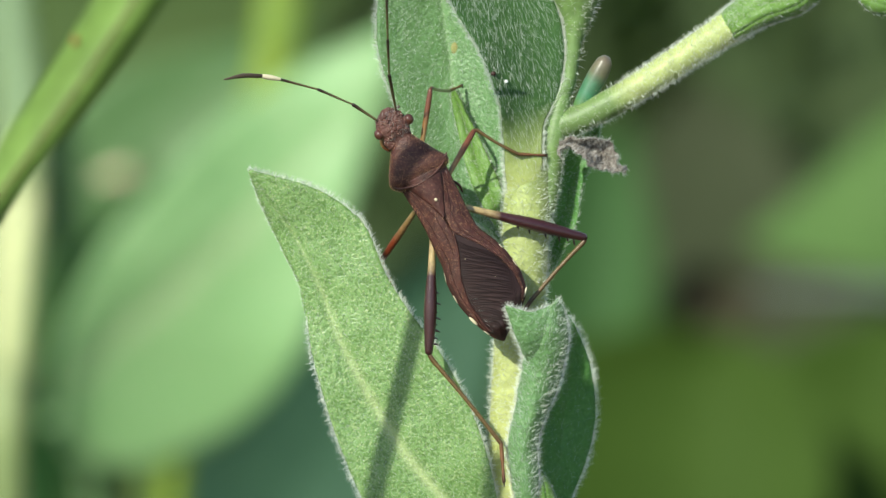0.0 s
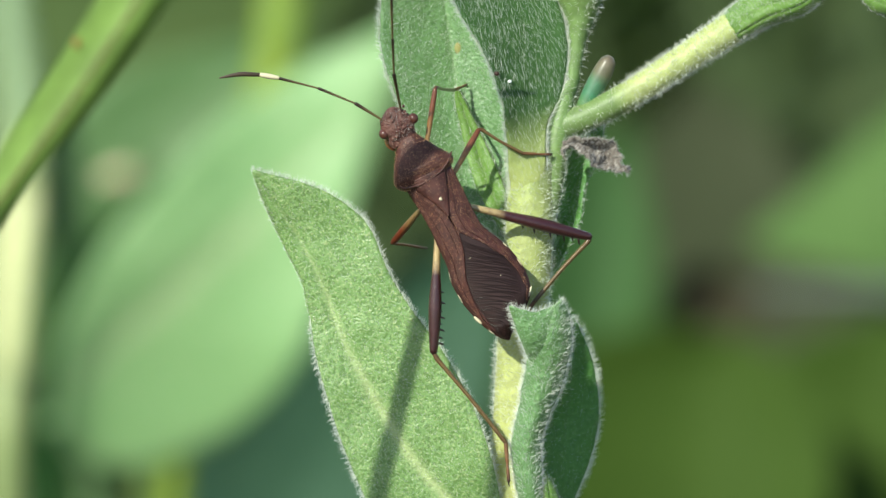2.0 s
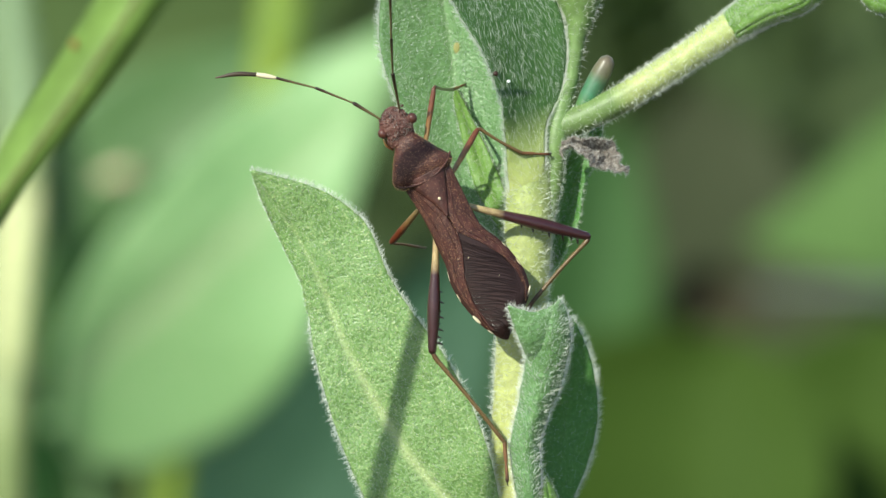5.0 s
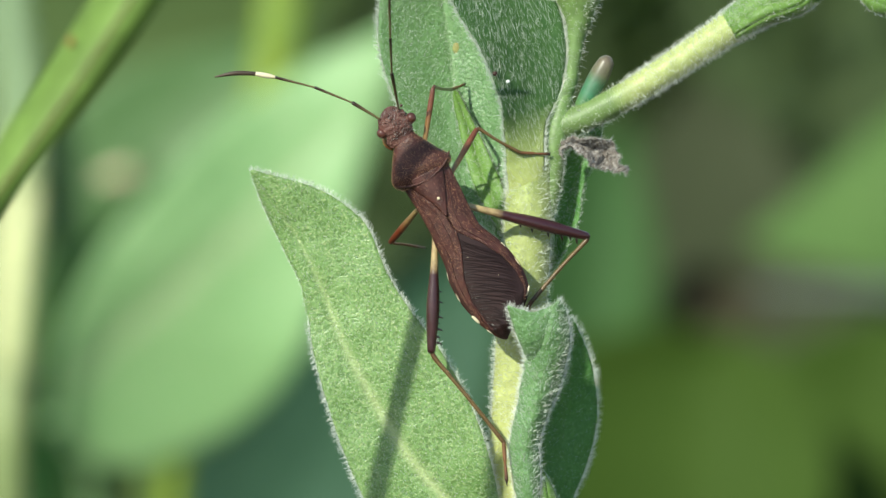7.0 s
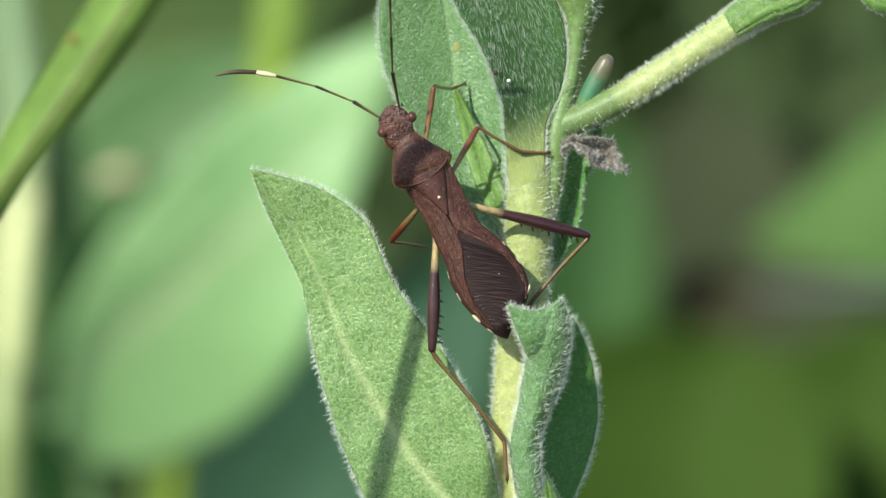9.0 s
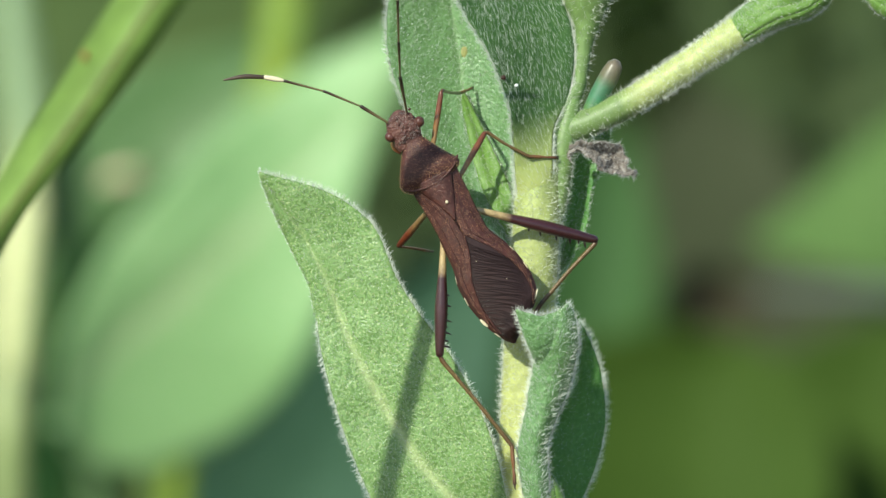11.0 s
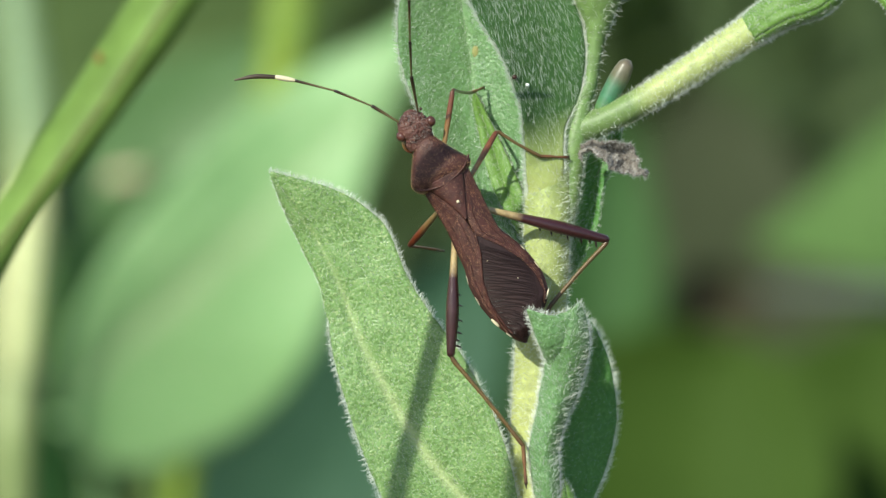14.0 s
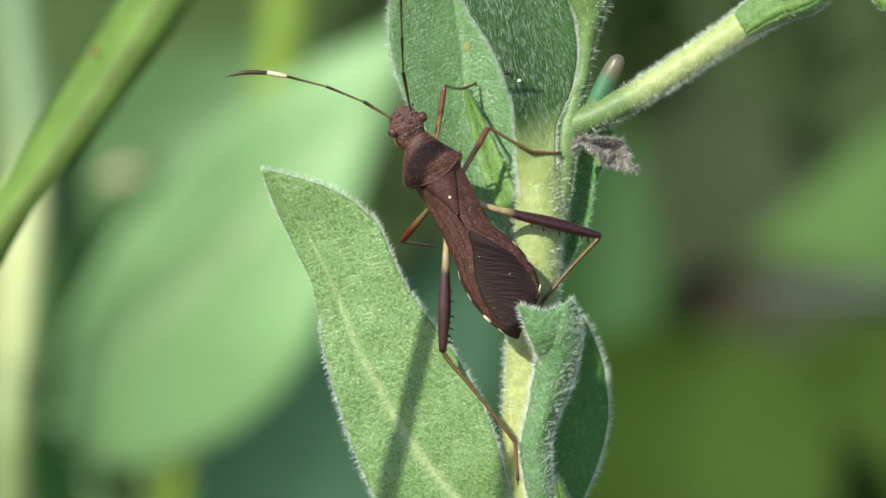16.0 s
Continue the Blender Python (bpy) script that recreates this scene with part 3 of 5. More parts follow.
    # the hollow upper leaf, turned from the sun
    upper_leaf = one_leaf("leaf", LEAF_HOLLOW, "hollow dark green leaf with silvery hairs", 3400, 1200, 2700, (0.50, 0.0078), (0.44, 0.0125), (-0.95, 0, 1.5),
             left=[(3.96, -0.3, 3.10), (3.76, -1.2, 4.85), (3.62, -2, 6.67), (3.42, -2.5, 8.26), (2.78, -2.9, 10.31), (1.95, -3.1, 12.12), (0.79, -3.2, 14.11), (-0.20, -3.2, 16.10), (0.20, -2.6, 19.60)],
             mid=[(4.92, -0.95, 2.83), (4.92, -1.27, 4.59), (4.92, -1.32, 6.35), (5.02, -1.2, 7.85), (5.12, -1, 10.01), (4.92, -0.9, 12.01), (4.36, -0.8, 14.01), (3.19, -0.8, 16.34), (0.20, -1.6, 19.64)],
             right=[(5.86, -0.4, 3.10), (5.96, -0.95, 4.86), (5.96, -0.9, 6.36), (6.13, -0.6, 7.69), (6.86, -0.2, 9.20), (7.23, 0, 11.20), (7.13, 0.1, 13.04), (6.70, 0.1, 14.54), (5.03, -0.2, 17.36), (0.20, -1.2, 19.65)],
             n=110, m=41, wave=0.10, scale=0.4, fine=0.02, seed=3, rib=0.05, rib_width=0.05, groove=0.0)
    part("brown_speck", ball((3.05, -2.9, 10.34), (0.16, 0.12, 0.14)), ABDOMEN, upper_leaf, "small brown speck")
    part("white_speck", ball((3.82, -2.3, 9.89), (0.12, 0.10, 0.10)), WHITE_SPECK, upper_leaf, "tiny white speck")

    # the folded leaf under the insect's tail: a keeled blade whose tip turns over to the front
    ear = one_leaf("leaf", LEAF_COOL, "small downy keeled leaf with a turned-over tip", 2600, 1000, 1700, (0.42, 0.011), (0.46, 0.0125), (0.1, 0, 0.8),
             left=[(5.02, -1.2, -18.54), (4.35, -1.8, -14.53), (3.92, -2.2, -12.10), (3.98, -2.4, -10.70), (4.31, -2.6, -9.40), (4.57, -3, -7.60), (4.93, -3.8, -6.14), (5.42, -4.6, -4.71), (5.88, -4.9, -3.48)],
             mid=[(5.45, -1.4, -18.53), (5.01, -2.6, -14.51), (4.77, -3.1, -12.07), (4.97, -3.4, -10.68), (5.36, -3.7, -9.38), (5.82, -4.1, -7.59), (6.24, -4.6, -6.03), (6.47, -5, -4.54), (6.47, -5.1, -3.15)],
             right=[(5.75, -1.1, -18.54), (5.74, -1.9, -14.53), (5.64, -2.4, -11.46), (6.07, -2.6, -9.90), (6.79, -3, -8.00), (7.28, -3.5, -6.34), (7.41, -4, -4.94), (7.20, -4.4, -3.72), (6.74, -4.7, -2.89)],
             n=80, m=35, wave=0.08, scale=0.6, fine=0.03, seed=4, rib=0.1, groove=0.0)
    geo = leaf([(4.96, -3.5, -6.54), (4.49, -4.6, -5.33), (4.03, -5, -4.27), (3.76, -5.3, -3.25)],
               [(5.65, -4.1, -6.53), (5.35, -5, -5.13), (4.81, -5.3, -4.07), (3.76, -5.3, -3.25)],
               [(6.64, -4.3, -5.60), (6.53, -5, -3.48), (5.14, -5.3, -3.61), (3.76, -5.3, -3.25)],
               n=50, m=25, wave=0.05, scale=0.8, fine=0.02, seed=14, rib=0.0, groove=0.0)
    tip = part("leaf_tip", geo, LEAF_COOL, ear, "turned-over pointed leaf tip")
    part("tip_hairs", joined(hairs_on(geo, 600, 0.24, 0.008, (0.2, 0, 0.7), 34, 0.4, True), fringe(geo, 300, 0.36, 0.0115, 35)), HAIR, ear, "fine white hairs", kind="stuff")
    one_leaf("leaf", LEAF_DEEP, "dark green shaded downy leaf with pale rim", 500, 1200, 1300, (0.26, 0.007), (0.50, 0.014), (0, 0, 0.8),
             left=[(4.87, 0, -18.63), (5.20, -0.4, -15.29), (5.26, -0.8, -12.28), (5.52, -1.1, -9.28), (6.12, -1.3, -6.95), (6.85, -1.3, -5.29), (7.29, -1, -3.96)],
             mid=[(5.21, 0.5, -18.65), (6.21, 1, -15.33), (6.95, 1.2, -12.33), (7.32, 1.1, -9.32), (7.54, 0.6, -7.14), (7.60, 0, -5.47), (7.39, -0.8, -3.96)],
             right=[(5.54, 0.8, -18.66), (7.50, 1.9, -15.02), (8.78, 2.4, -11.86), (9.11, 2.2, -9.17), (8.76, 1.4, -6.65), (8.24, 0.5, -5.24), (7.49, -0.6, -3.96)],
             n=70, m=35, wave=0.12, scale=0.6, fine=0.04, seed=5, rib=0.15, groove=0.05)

    one_leaf("leaf", LEAF_YOUNG, "small pale young leaf at the foot of the folded leaf", 250, 400, 160, (0.22, 0.008), (0.28, 0.010), (0, 0, 0.8),
             left=[(5.19, -1.3, -18.92), (5.52, -1.6, -16.25), (5.65, -1.7, -14.25), (5.72, -1.5, -12.86)],
             mid=[(5.85, -1.6, -18.91), (6.24, -2, -16.23), (6.11, -1.9, -14.25), (5.72, -1.5, -12.86)],
             right=[(6.68, -1.2, -18.92), (7.12, -1.2, -16.26), (6.65, -1.2, -14.33), (5.72, -1.5, -12.86)],
             n=40, m=15, wave=0.05, scale=0.8, fine=0.015, seed=11, rib=0.2)

    # the young narrow leaf in the fork, the one behind the stem, and those at the shoot's end
    one_leaf("leaf", LEAF_YOUNG, "young narrow bright green leaf", 700, 900, 220, (0.22, 0.009), (0.30, 0.011),
             left=[(3.47, 0.7, 0.87), (2.81, 1.35, 1.97), (1.94, 2.2, 3.55), (1.41, 2.8, 5.23), (0.94, 3.4, 7.25), (0.60, 3.4, 8.93), (0.67, 3.2, 9.70)],
             mid=[(3.71, 0.75, 0.97), (3.28, 1.45, 2.37), (2.54, 2.15, 3.98), (1.98, 2.98, 5.67), (1.41, 3.3, 7.42), (0.91, 3.32, 8.89), (0.67, 3.2, 9.70)],
             right=[(4.04, 0.6, 1.20), (3.88, 1.25, 2.54), (3.38, 1.85, 4.12), (2.65, 2.72, 5.80), (1.81, 3.17, 7.58), (1.14, 3.24, 8.96), (0.67, 3.2, 9.70)],
             n=60, m=21, wave=0.05, scale=0.8, fine=0.015, seed=6, rib=0.2, rib_width=0.16, groove=0.22)
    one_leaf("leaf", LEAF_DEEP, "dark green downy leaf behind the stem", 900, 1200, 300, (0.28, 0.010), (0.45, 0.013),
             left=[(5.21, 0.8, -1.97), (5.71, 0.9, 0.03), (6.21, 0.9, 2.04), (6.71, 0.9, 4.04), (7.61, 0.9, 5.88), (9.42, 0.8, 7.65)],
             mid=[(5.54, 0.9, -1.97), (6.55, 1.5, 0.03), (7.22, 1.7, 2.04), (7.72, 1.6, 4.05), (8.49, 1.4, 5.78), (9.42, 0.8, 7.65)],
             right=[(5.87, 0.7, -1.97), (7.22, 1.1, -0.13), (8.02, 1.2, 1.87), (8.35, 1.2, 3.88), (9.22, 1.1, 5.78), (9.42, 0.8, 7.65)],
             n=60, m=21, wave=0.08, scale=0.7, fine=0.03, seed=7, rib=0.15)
    one_leaf("leaf", LEAF_YOUNG, "green downy leaf at the end of the side shoot", 500, 700, 300, (0.24, 0.010), (0.32, 0.012), (0.5, 0, 0.2),
             left=[(16.96, -2.2, 13.31), (18.61, -2.5, 14.46), (20.77, -2.4, 15.29), (23.11, -2, 16.63)],
             mid=[(17.12, -2.2, 12.64), (18.92, -2.9, 13.69), (21.08, -2.8, 14.52), (23.11, -2, 16.63)],
             right=[(17.31, -1.6, 12.46), (19.30, -1.8, 13.25), (21.79, -1.8, 14.31), (23.11, -2, 16.63)],
             n=50, m=17, wave=0.06, scale=0.8, fine=0.02, seed=8, rib=0.1)
    one_leaf("leaf", LEAF_YOUNG, "green downy leaf at the end of the side shoot", 300, 300, 200, (0.24, 0.010), (0.32, 0.012), (0.5, 0, 0.2),
             left=[(23.77, -2, 17.63), (24.76, -2.2, 15.80), (26.25, -2.2, 14.97), (28.42, -2, 14.14)],
             mid=[(23.60, -2, 17.30), (24.64, -2.6, 15.12), (26.06, -2.6, 14.36), (28.42, -2, 14.14)],
             right=[(23.44, -2, 16.97), (24.50, -2.1, 14.70), (25.76, -2.1, 13.84), (28.42, -2, 14.14)],
             n=40, m=15, wave=0.05, scale=0.8, fine=0.02, seed=9, rib=0.1)

    # a withered leaflet and a glassy bud in the fork
    geo = leaf(left=[(6.92, -1.2, 6.35), (8.00, -1.8, 6.74), (8.99, -2.2, 6.47), (9.99, -2, 6.14), (10.16, -1.8, 5.18), (10.83, -1.6, 4.95)],
               mid=[(7.02, -1, 5.95), (7.92, -1, 6.35), (8.85, -1.2, 5.95), (9.51, -1.1, 5.55), (10.01, -1.2, 4.95), (10.90, -1.5, 4.75)],
               right=[(7.11, -1.6, 5.28), (7.57, -2, 5.94), (8.43, -2.4, 5.41), (9.09, -2.2, 4.88), (9.90, -1.8, 4.62), (10.83, -1.5, 4.52)],
               thick=0.12, n=60, m=25, wave=0.55, scale=1.3, fine=0.09, seed=10, rib=0)
    dead = part("withered_leaf", geo, WITHER, plant, "crumpled grey withered leaflet")
    part("hairs", joined(hairs_on(geo, 2600, 0.26, 0.008, (0.2, 0, 0), 31, 0.8), fringe(geo, 160, 0.3, 0.012, 32, 0.7)), HAIR_GREY, dead, "matted grey hairs", kind="stuff")
    part("bud", tube([(7.80, 0.2, 7.54), (8.37, 0.1, 8.70), (8.93, 0, 9.77), (9.33, -0.1, 10.50), (9.66, -0.2, 11.16)], [0.38, 0.52, 0.58, 0.58, 0.46], 16, 30), BUD, plant, "smooth translucent bud with a pale tip")


made = {}
build_plant()


# ---- the insect
BUG_O = vec((0.53, -4.4, 1.19))
HEADWARD = vec((-0.471, -0.07, 0.882))
RIGHTWARD = vec((0.882, 0.02, 0.471))
OUTWARD = unit(np.cross(HEADWARD, RIGHTWARD))
if OUTWARD[1] > 0:
    OUTWARD = -OUTWARD


def on_bug(s, w, n):
    """A point s towards the head, w to the right and n off the back."""
    return BUG_O + (HEADWARD * s + RIGHTWARD * w + OUTWARD * n) * U


TRUNK = np.array([(112, 4, 45), (102, 4, 46), (60, 5, 44), (20, 5, 42.5), (-15, 4, 44), (-52, 11, 52), (-80, 12, 60), (-120, 15, 62.5), (-156, 15, 55), (-180, 8, 40), (-203, -3, 17), (-214, -7, 4)], float)


def trunk(s):
    q = TRUNK[::-1]
    return np.interp(s, q[:, 0], q[:, 1]), np.interp(s, q[:, 0], q[:, 2])


def back_height(s, w):
    c, h = trunk(s)
    t = np.clip((w - c) / max(h, 1), -1, 1)
    return 4 + 15 * (1 - abs(t) ** 2.4) * min(1, h / 30)


def back_panel(s_from, s_to, inner, outer, lift, thick=1.6, n=60, m=17, dip=0.0):
    """A wing panel on the insect's back between two lines given as w over s."""
    rows = []
    for s in np.linspace(s_from, s_to, n):
        a, b = inner(s), outer(s)
        rows.append([on_bug(s, a + (b - a) * q, back_height(s, a + (b - a) * q) + lift - dip * math.sin(math.pi * q)) for q in np.linspace(0, 1, m)])
    return sheet(np.array(rows), thick * U)


def line(*pairs):
    q = sorted(pairs)
    xs, ys = [a for a, _ in q], [b for _, b in q]
    return lambda s: float(np.interp(s, xs, ys))


def ringed(s, c, half, low, high, sides=22):
    """One cross-section of a body: half wide, low below and high above the middle."""
    out = []
    for k in range(sides):
        a = 2 * math.pi * k / sides
        x, y = math.cos(a), math.sin(a)
        out.append(on_bug(s, c + half * math.copysign(abs(x) ** 0.8, x), (high if y > 0 else low) * math.copysign(abs(y) ** 0.8, y)))
    return out


def body(rows, sides=22, bump=0.0, scale=4.0, seed=0):
    """A lofted body: rows of s, middle, half width, depth below, height above."""
    q = spline([(r[0], r[1], r[2], r[3], r[4]) for r in rows], 10 * len(rows))
    v = np.array([p for r in q for p in ringed(r[0], r[1], max(r[2], 0.5), max(r[3], 0.3), max(r[4], 0.3), sides)])
    n = len(q)
    if bump:
        mid = np.repeat(v.reshape(n, sides, 3).mean(1), sides, 0)
        v = v + unit(v - mid) * (lumps(v, scale, seed) * bump)[:, None]
    f = [(i * sides + k, i * sides + (k + 1) % sides, (i + 1) * sides + (k + 1) % sides, (i + 1) * sides + k) for i in range(n - 1) for k in range(sides)]
    f += [tuple(range(sides - 1, -1, -1)), tuple(range((n - 1) * sides, n * sides))]
    a, b, c = v[f[5][0]], v[f[5][1]], v[f[5][2]]
    if np.dot(np.cross(b - a, c - a), a - v[:sides].mean(0)) < 0:
        f = [tuple(reversed(x)) for x in f]
    return {"v": v, "f": f}


def build_insect():
    bug = thing("broad_headed_bug", BUG_O, "slender brown bug with banded feelers clinging to a stem", "insect")
    axes = (unit(HEADWARD), unit(RIGHTWARD), OUTWARD)

    # trunk and its chequered rim
    part("abdomen", body([(s, c, h * (0.98 if s > -30 else 1.0), 34 if s > -150 else 22 * h / 40, 3.5) for s, c, h in TRUNK]), ABDOMEN, bug, "dark brown flattened abdomen")
    for s, side, ln, wide in ((-70, -1, 9, 0.6), (-112, -1, 9, 0.9), (-160, -1, 10, 2.7), (-66, 1, 6, 0.9), (-104, 1, 8, 1.0), (-158, 1, 10, 1.8), (-190, -1, 7, 0.9)):
        c, h = trunk(s)
        c2, h2 = trunk(s - 4)
        tilt = unit(on_bug(s - 4, c2 + side * h2, 0) - on_bug(s, c + side * h, 0))
        part("rim_mark", ball(on_bug(s, c + side * (h - wide * 0.4), 2.5), (ln * U, wide * U, 2.0 * U), (tilt, unit(np.cross(tilt, OUTWARD)), OUTWARD), 8, 12), PALE, bug, "cream mark on the abdomen's rim")

    # wings: two leathery fore parts and the dark overlapping skins
    out_l = lambda s: trunk(s)[0] - trunk(s)[1] * (0.97 if s > -20 else 0.90)
    out_r = lambda s: trunk(s)[0] + trunk(s)[1] * (0.97 if s > -20 else 0.93)
    in_l = line((110, -30), (70, -14), (28, 1), (-5, 3), (-38, -3), (-84, -22), (-127, -29), (-165, -30), (-196, -22))
    in_r = line((110, 36), (70, 22), (28, 4), (-5, 4), (-45, 36), (-84, 57), (-115, 65), (-150, 65), (-172, 51))
    for name, a, b, end, text in (("forewing", in_l, out_l, -190, ""), ("forewing", in_r, out_r, -168, "")):
        panel = back_panel(108, end, a, b, 1.2, dip=1.0)
        wing = part(name, panel, CUTICLE, bug, "reddish-brown leathery forewing")
        part("down", hairs_on(panel, 1100, 0.10, 0.0075, -unit(HEADWARD) * 1.2, 90, 0.5, True, 0.6), HAIR_GOLD, wing, "sparse golden down", kind="stuff")
        for q, lift in ((0.32, 3.0), (0.72, 2.6)):
            run = [on_bug(s, a(s) + (b(s) - a(s)) * q, back_height(s, a(s) + (b(s) - a(s)) * q) + lift - 0.8) for s in np.linspace(96, -40 if q < 0.5 else -130, 9)]
            part("wing_rib", tube(run, [0.9 * U] * 9, 6, 30), CUTICLE, wing)
    mem_l = line((-2, 3), (-38, -5), (-84, -25), (-127, -32), (-179, -26), (-205, -16), (-216, -8))
    mem_r = line((-2, 4), (-45, 38), (-84, 60), (-115, 68), (-150, 67), (-180, 44), (-205, 8), (-216, -4))
    skin = part("wing_membrane", back_panel(-2, -216, mem_l, mem_r, -0.6, 1.0, 80, 31), MEMBRANE, bug, "blackish finely veined wing membrane")
    for k in range(40):
        s0 = -16 - 4.5 * k
        w0 = mem_l(s0)
        run = []
        for q in np.linspace(0, 1, 18):
            s = s0 - (62 - 12 * k / 40) * q ** 1.15 + 11 * math.sin(2.6 * q + 0.55 * k + 0.9 * math.sin(1.9 * k)) * q * (1 - q) + 1.5 * math.sin(11 * q + 2.3 * math.sin(1.3 * k)) * (1 - q)
            if s < -212:
                break
            w = w0 + (mem_r(s) - w0) * (0.97 - 0.006 * k) * (1 - (1 - q) ** 1.25)
            run.append(on_bug(s, w, back_height(s, w) + 0.2))
        if len(run) > 3:
            part("vein", tube(run, [0.42 * U + 0.30 * U * math.sin(math.pi * i / (len(run) - 1)) for i in range(len(run))], 5, 34), VEIN, skin)
    for s, w in ((-56, 1), (-108, 34)):
        part("pale_speck", ball(on_bug(s, w, back_height(s, w) + 1.2), (1.0 * U, 0.9 * U, 0.6 * U), axes, 6, 8), PALE, skin, "tiny pale speck")
    edge_l = [on_bug(s, mem_l(s) + 2.0, back_height(s, mem_l(s)) + 2.2) for s in np.linspace(-6, -190, 16)]
    part("wing_seam", tube(edge_l, [1.5 * U] * 16, 8, 60), CUTICLE, bug, "raised reddish seam of the wing")

    # scutellum, the three-cornered plate between the wings
    tri_l, tri_r = line((112, -36), (60, -10), (26, 1)), line((112, 42), (60, 20), (26, 4))
    plate = part("scutellum", back_panel(110, 27, tri_l, tri_r, 3.0, 3.0, 40, 17, -2.0), CUTICLE, bug, "brown three-cornered back plate")
    part("white_speck", ball(on_bug(60, 4.5, back_height(60, 4) + 6.5), (3.1 * U, 2.8 * U, 2.8 * U), axes, 10, 12), PALE, plate, "tiny white bead on the back plate")

    # pronotum with its raised hind collar
    pro = [(184, 3, 17, 20, 12), (176, 2, 22, 24, 17), (160, 1, 32, 28, 21), (142, 0, 43, 32, 24), (126, 1, 53, 34, 25), (116, 2, 57, 30, 24), (108, 2, 54, 26, 22), (100, 0, 44, 22, 18), (95, -1, 30, 18, 14)]
    geo = body(pro, 40, 0.035, 9.0, 3)
    shield = part("pronotum", geo, CUTICLE, bug, "grainy brown shield behind the head")
    part("down", hairs_on(geo, 3200, 0.10, 0.0075, -unit(HEADWARD) * 1.0, 93, 0.5, True, 0.7), HAIR_GOLD, shield, "golden down", kind="stuff")
    collar = [on_bug(s, w, n) for s, w, n in ((118, -52, 8), (107, -44, 16.5), (101, -26, 21.5), (98, -4, 23.5), (102, 24, 22.5), (110, 44, 18.5), (120, 57, 9))]
    part("pronotum_collar", tube(collar, [0.9 * U, 1.8 * U, 2.2 * U, 2.3 * U, 2.2 * U, 1.8 * U, 0.9 * U], 10, 50), CUTICLE, bug, "raised hind rim of the shield")
    part("shoulder_spine", tube([on_bug(118, 53, 10), on_bug(121, 58, 9), on_bug(124, 61, 8)], [3 * U, 2.0 * U, 0.6 * U], 8, 12), CUTICLE, bug)

    # head with eyes
    skull = [(174, -2, 24, 18, 12), (185, -4, 26, 20, 14), (194, -1, 26, 22, 18), (206, -2, 29, 24, 20), (218, -2, 27, 24, 19), (228, -1, 22, 20, 15), (236, 0, 13, 14, 10), (241, 1, 5, 6, 4)]
    head = part("head", body(skull, 56, 0.055, 8.5, 5), SHADE_CUTICLE, bug, "broad rough brown head")
    rng = np.random.default_rng(5)
    warts = [ball(on_bug(a, b, 21 * math.sqrt(max(0.05, 1 - (b / 30) ** 2)) - (5 if a > 226 else 1.5)), (q * U, q * U, q * 0.7 * U), axes, 6, 8)
             for a, b, q in rng.uniform((190, -24, 1.6), (236, 24, 3.4), (70, 3))]
    part("warts", joined(*warts), SHADE_CUTICLE, head, "crowded small warts", kind="stuff")
    hair_rows = rng.uniform((186, -24, 0), (238, 24, 1), (650, 3))
    base = np.array([on_bug(s, w, 19 * math.sqrt(max(0.05, 1 - (w / 29) ** 2)) - (4 if s > 226 else 0)) for s, w, _ in hair_rows])
    part("bristles", hairs(base, OUTWARD + rng.normal(size=(650, 3)) * 0.5, 0.18, 0.009, 6), HAIR_GREY, head, "short pale bristles", kind="stuff")
    for w in (-30, 30):
        eye = part("eye", ball(on_bug(206, w * 0.97, 7), (9.6 * U, 8.8 * U, 9.5 * U), axes, 14, 18), EYE, bug, "shiny reddish-brown eye")
        part("eye_stalk", ball(on_bug(205, w * 0.78, 4), (10 * U, 10 * U, 10 * U), axes, 10, 12), SHADE_CUTICLE, eye)
    part("cheek", tube([(-3.45, -4.4, 6.45), (-3.28, -4.3, 6.12), (-2.95, -4.2, 5.86)], [0.10, 0.15, 0.10], 8, 12), LIMB, head, "amber cheek below the eye")
    for w in (-6, 8):
        part("small_eye", ball(on_bug(200, w, 20), (2.2 * U, 2.0 * U, 1.6 * U), axes, 8, 10), EYE, head)

    # feelers
    def feeler(base, joints, tip_band, tip, name):
        a = part("feeler", tube([base, joints[0]], [1.9 * U, 3.4 * U], 8, 16), FEELER, bug, "thin jointed brown feeler", origin=base)
        for k in range(len(joints) - 1):
            part("feeler_segment", tube([joints[k], joints[k + 1]], [1.6 * U, 2.6 * U], 8, 16), FEELER, a)
        part("pale_band", tube([joints[-1], (vec(joints[-1]) + vec(tip_band)) / 2, tip_band], [2.9 * U, 4.6 * U, 3.8 * U], 10, 16), PALE, a, "cream band")
        mid = (vec(tip_band) + vec(tip)) / 2 + vec((0, 0, 0.12))
        part("feeler_end", tube([tip_band, mid, tip], [3.6 * U, 4.1 * U, 1.3 * U], 10, 20), FEELER_DARK, a, "dark thickened end segment")
        return a

    made["feeler"] = feeler((-3.69, -5.3, 7.62), [(-5.24, -5.6, 8.54), (-7.44, -5.9, 9.42), (-9.78, -6.1, 10.01)], (-10.90, -6.2, 10.20), (-13.26, -6.4, 10.00), "l")
    feeler((-2.57, -5.3, 8.21), [(-2.95, -7.8, 10.20), (-3.02, -10.2, 12.18), (-3.07, -12.5, 14.60)], (-3.02, -13.4, 15.75), (-2.70, -15, 18.1), "r")

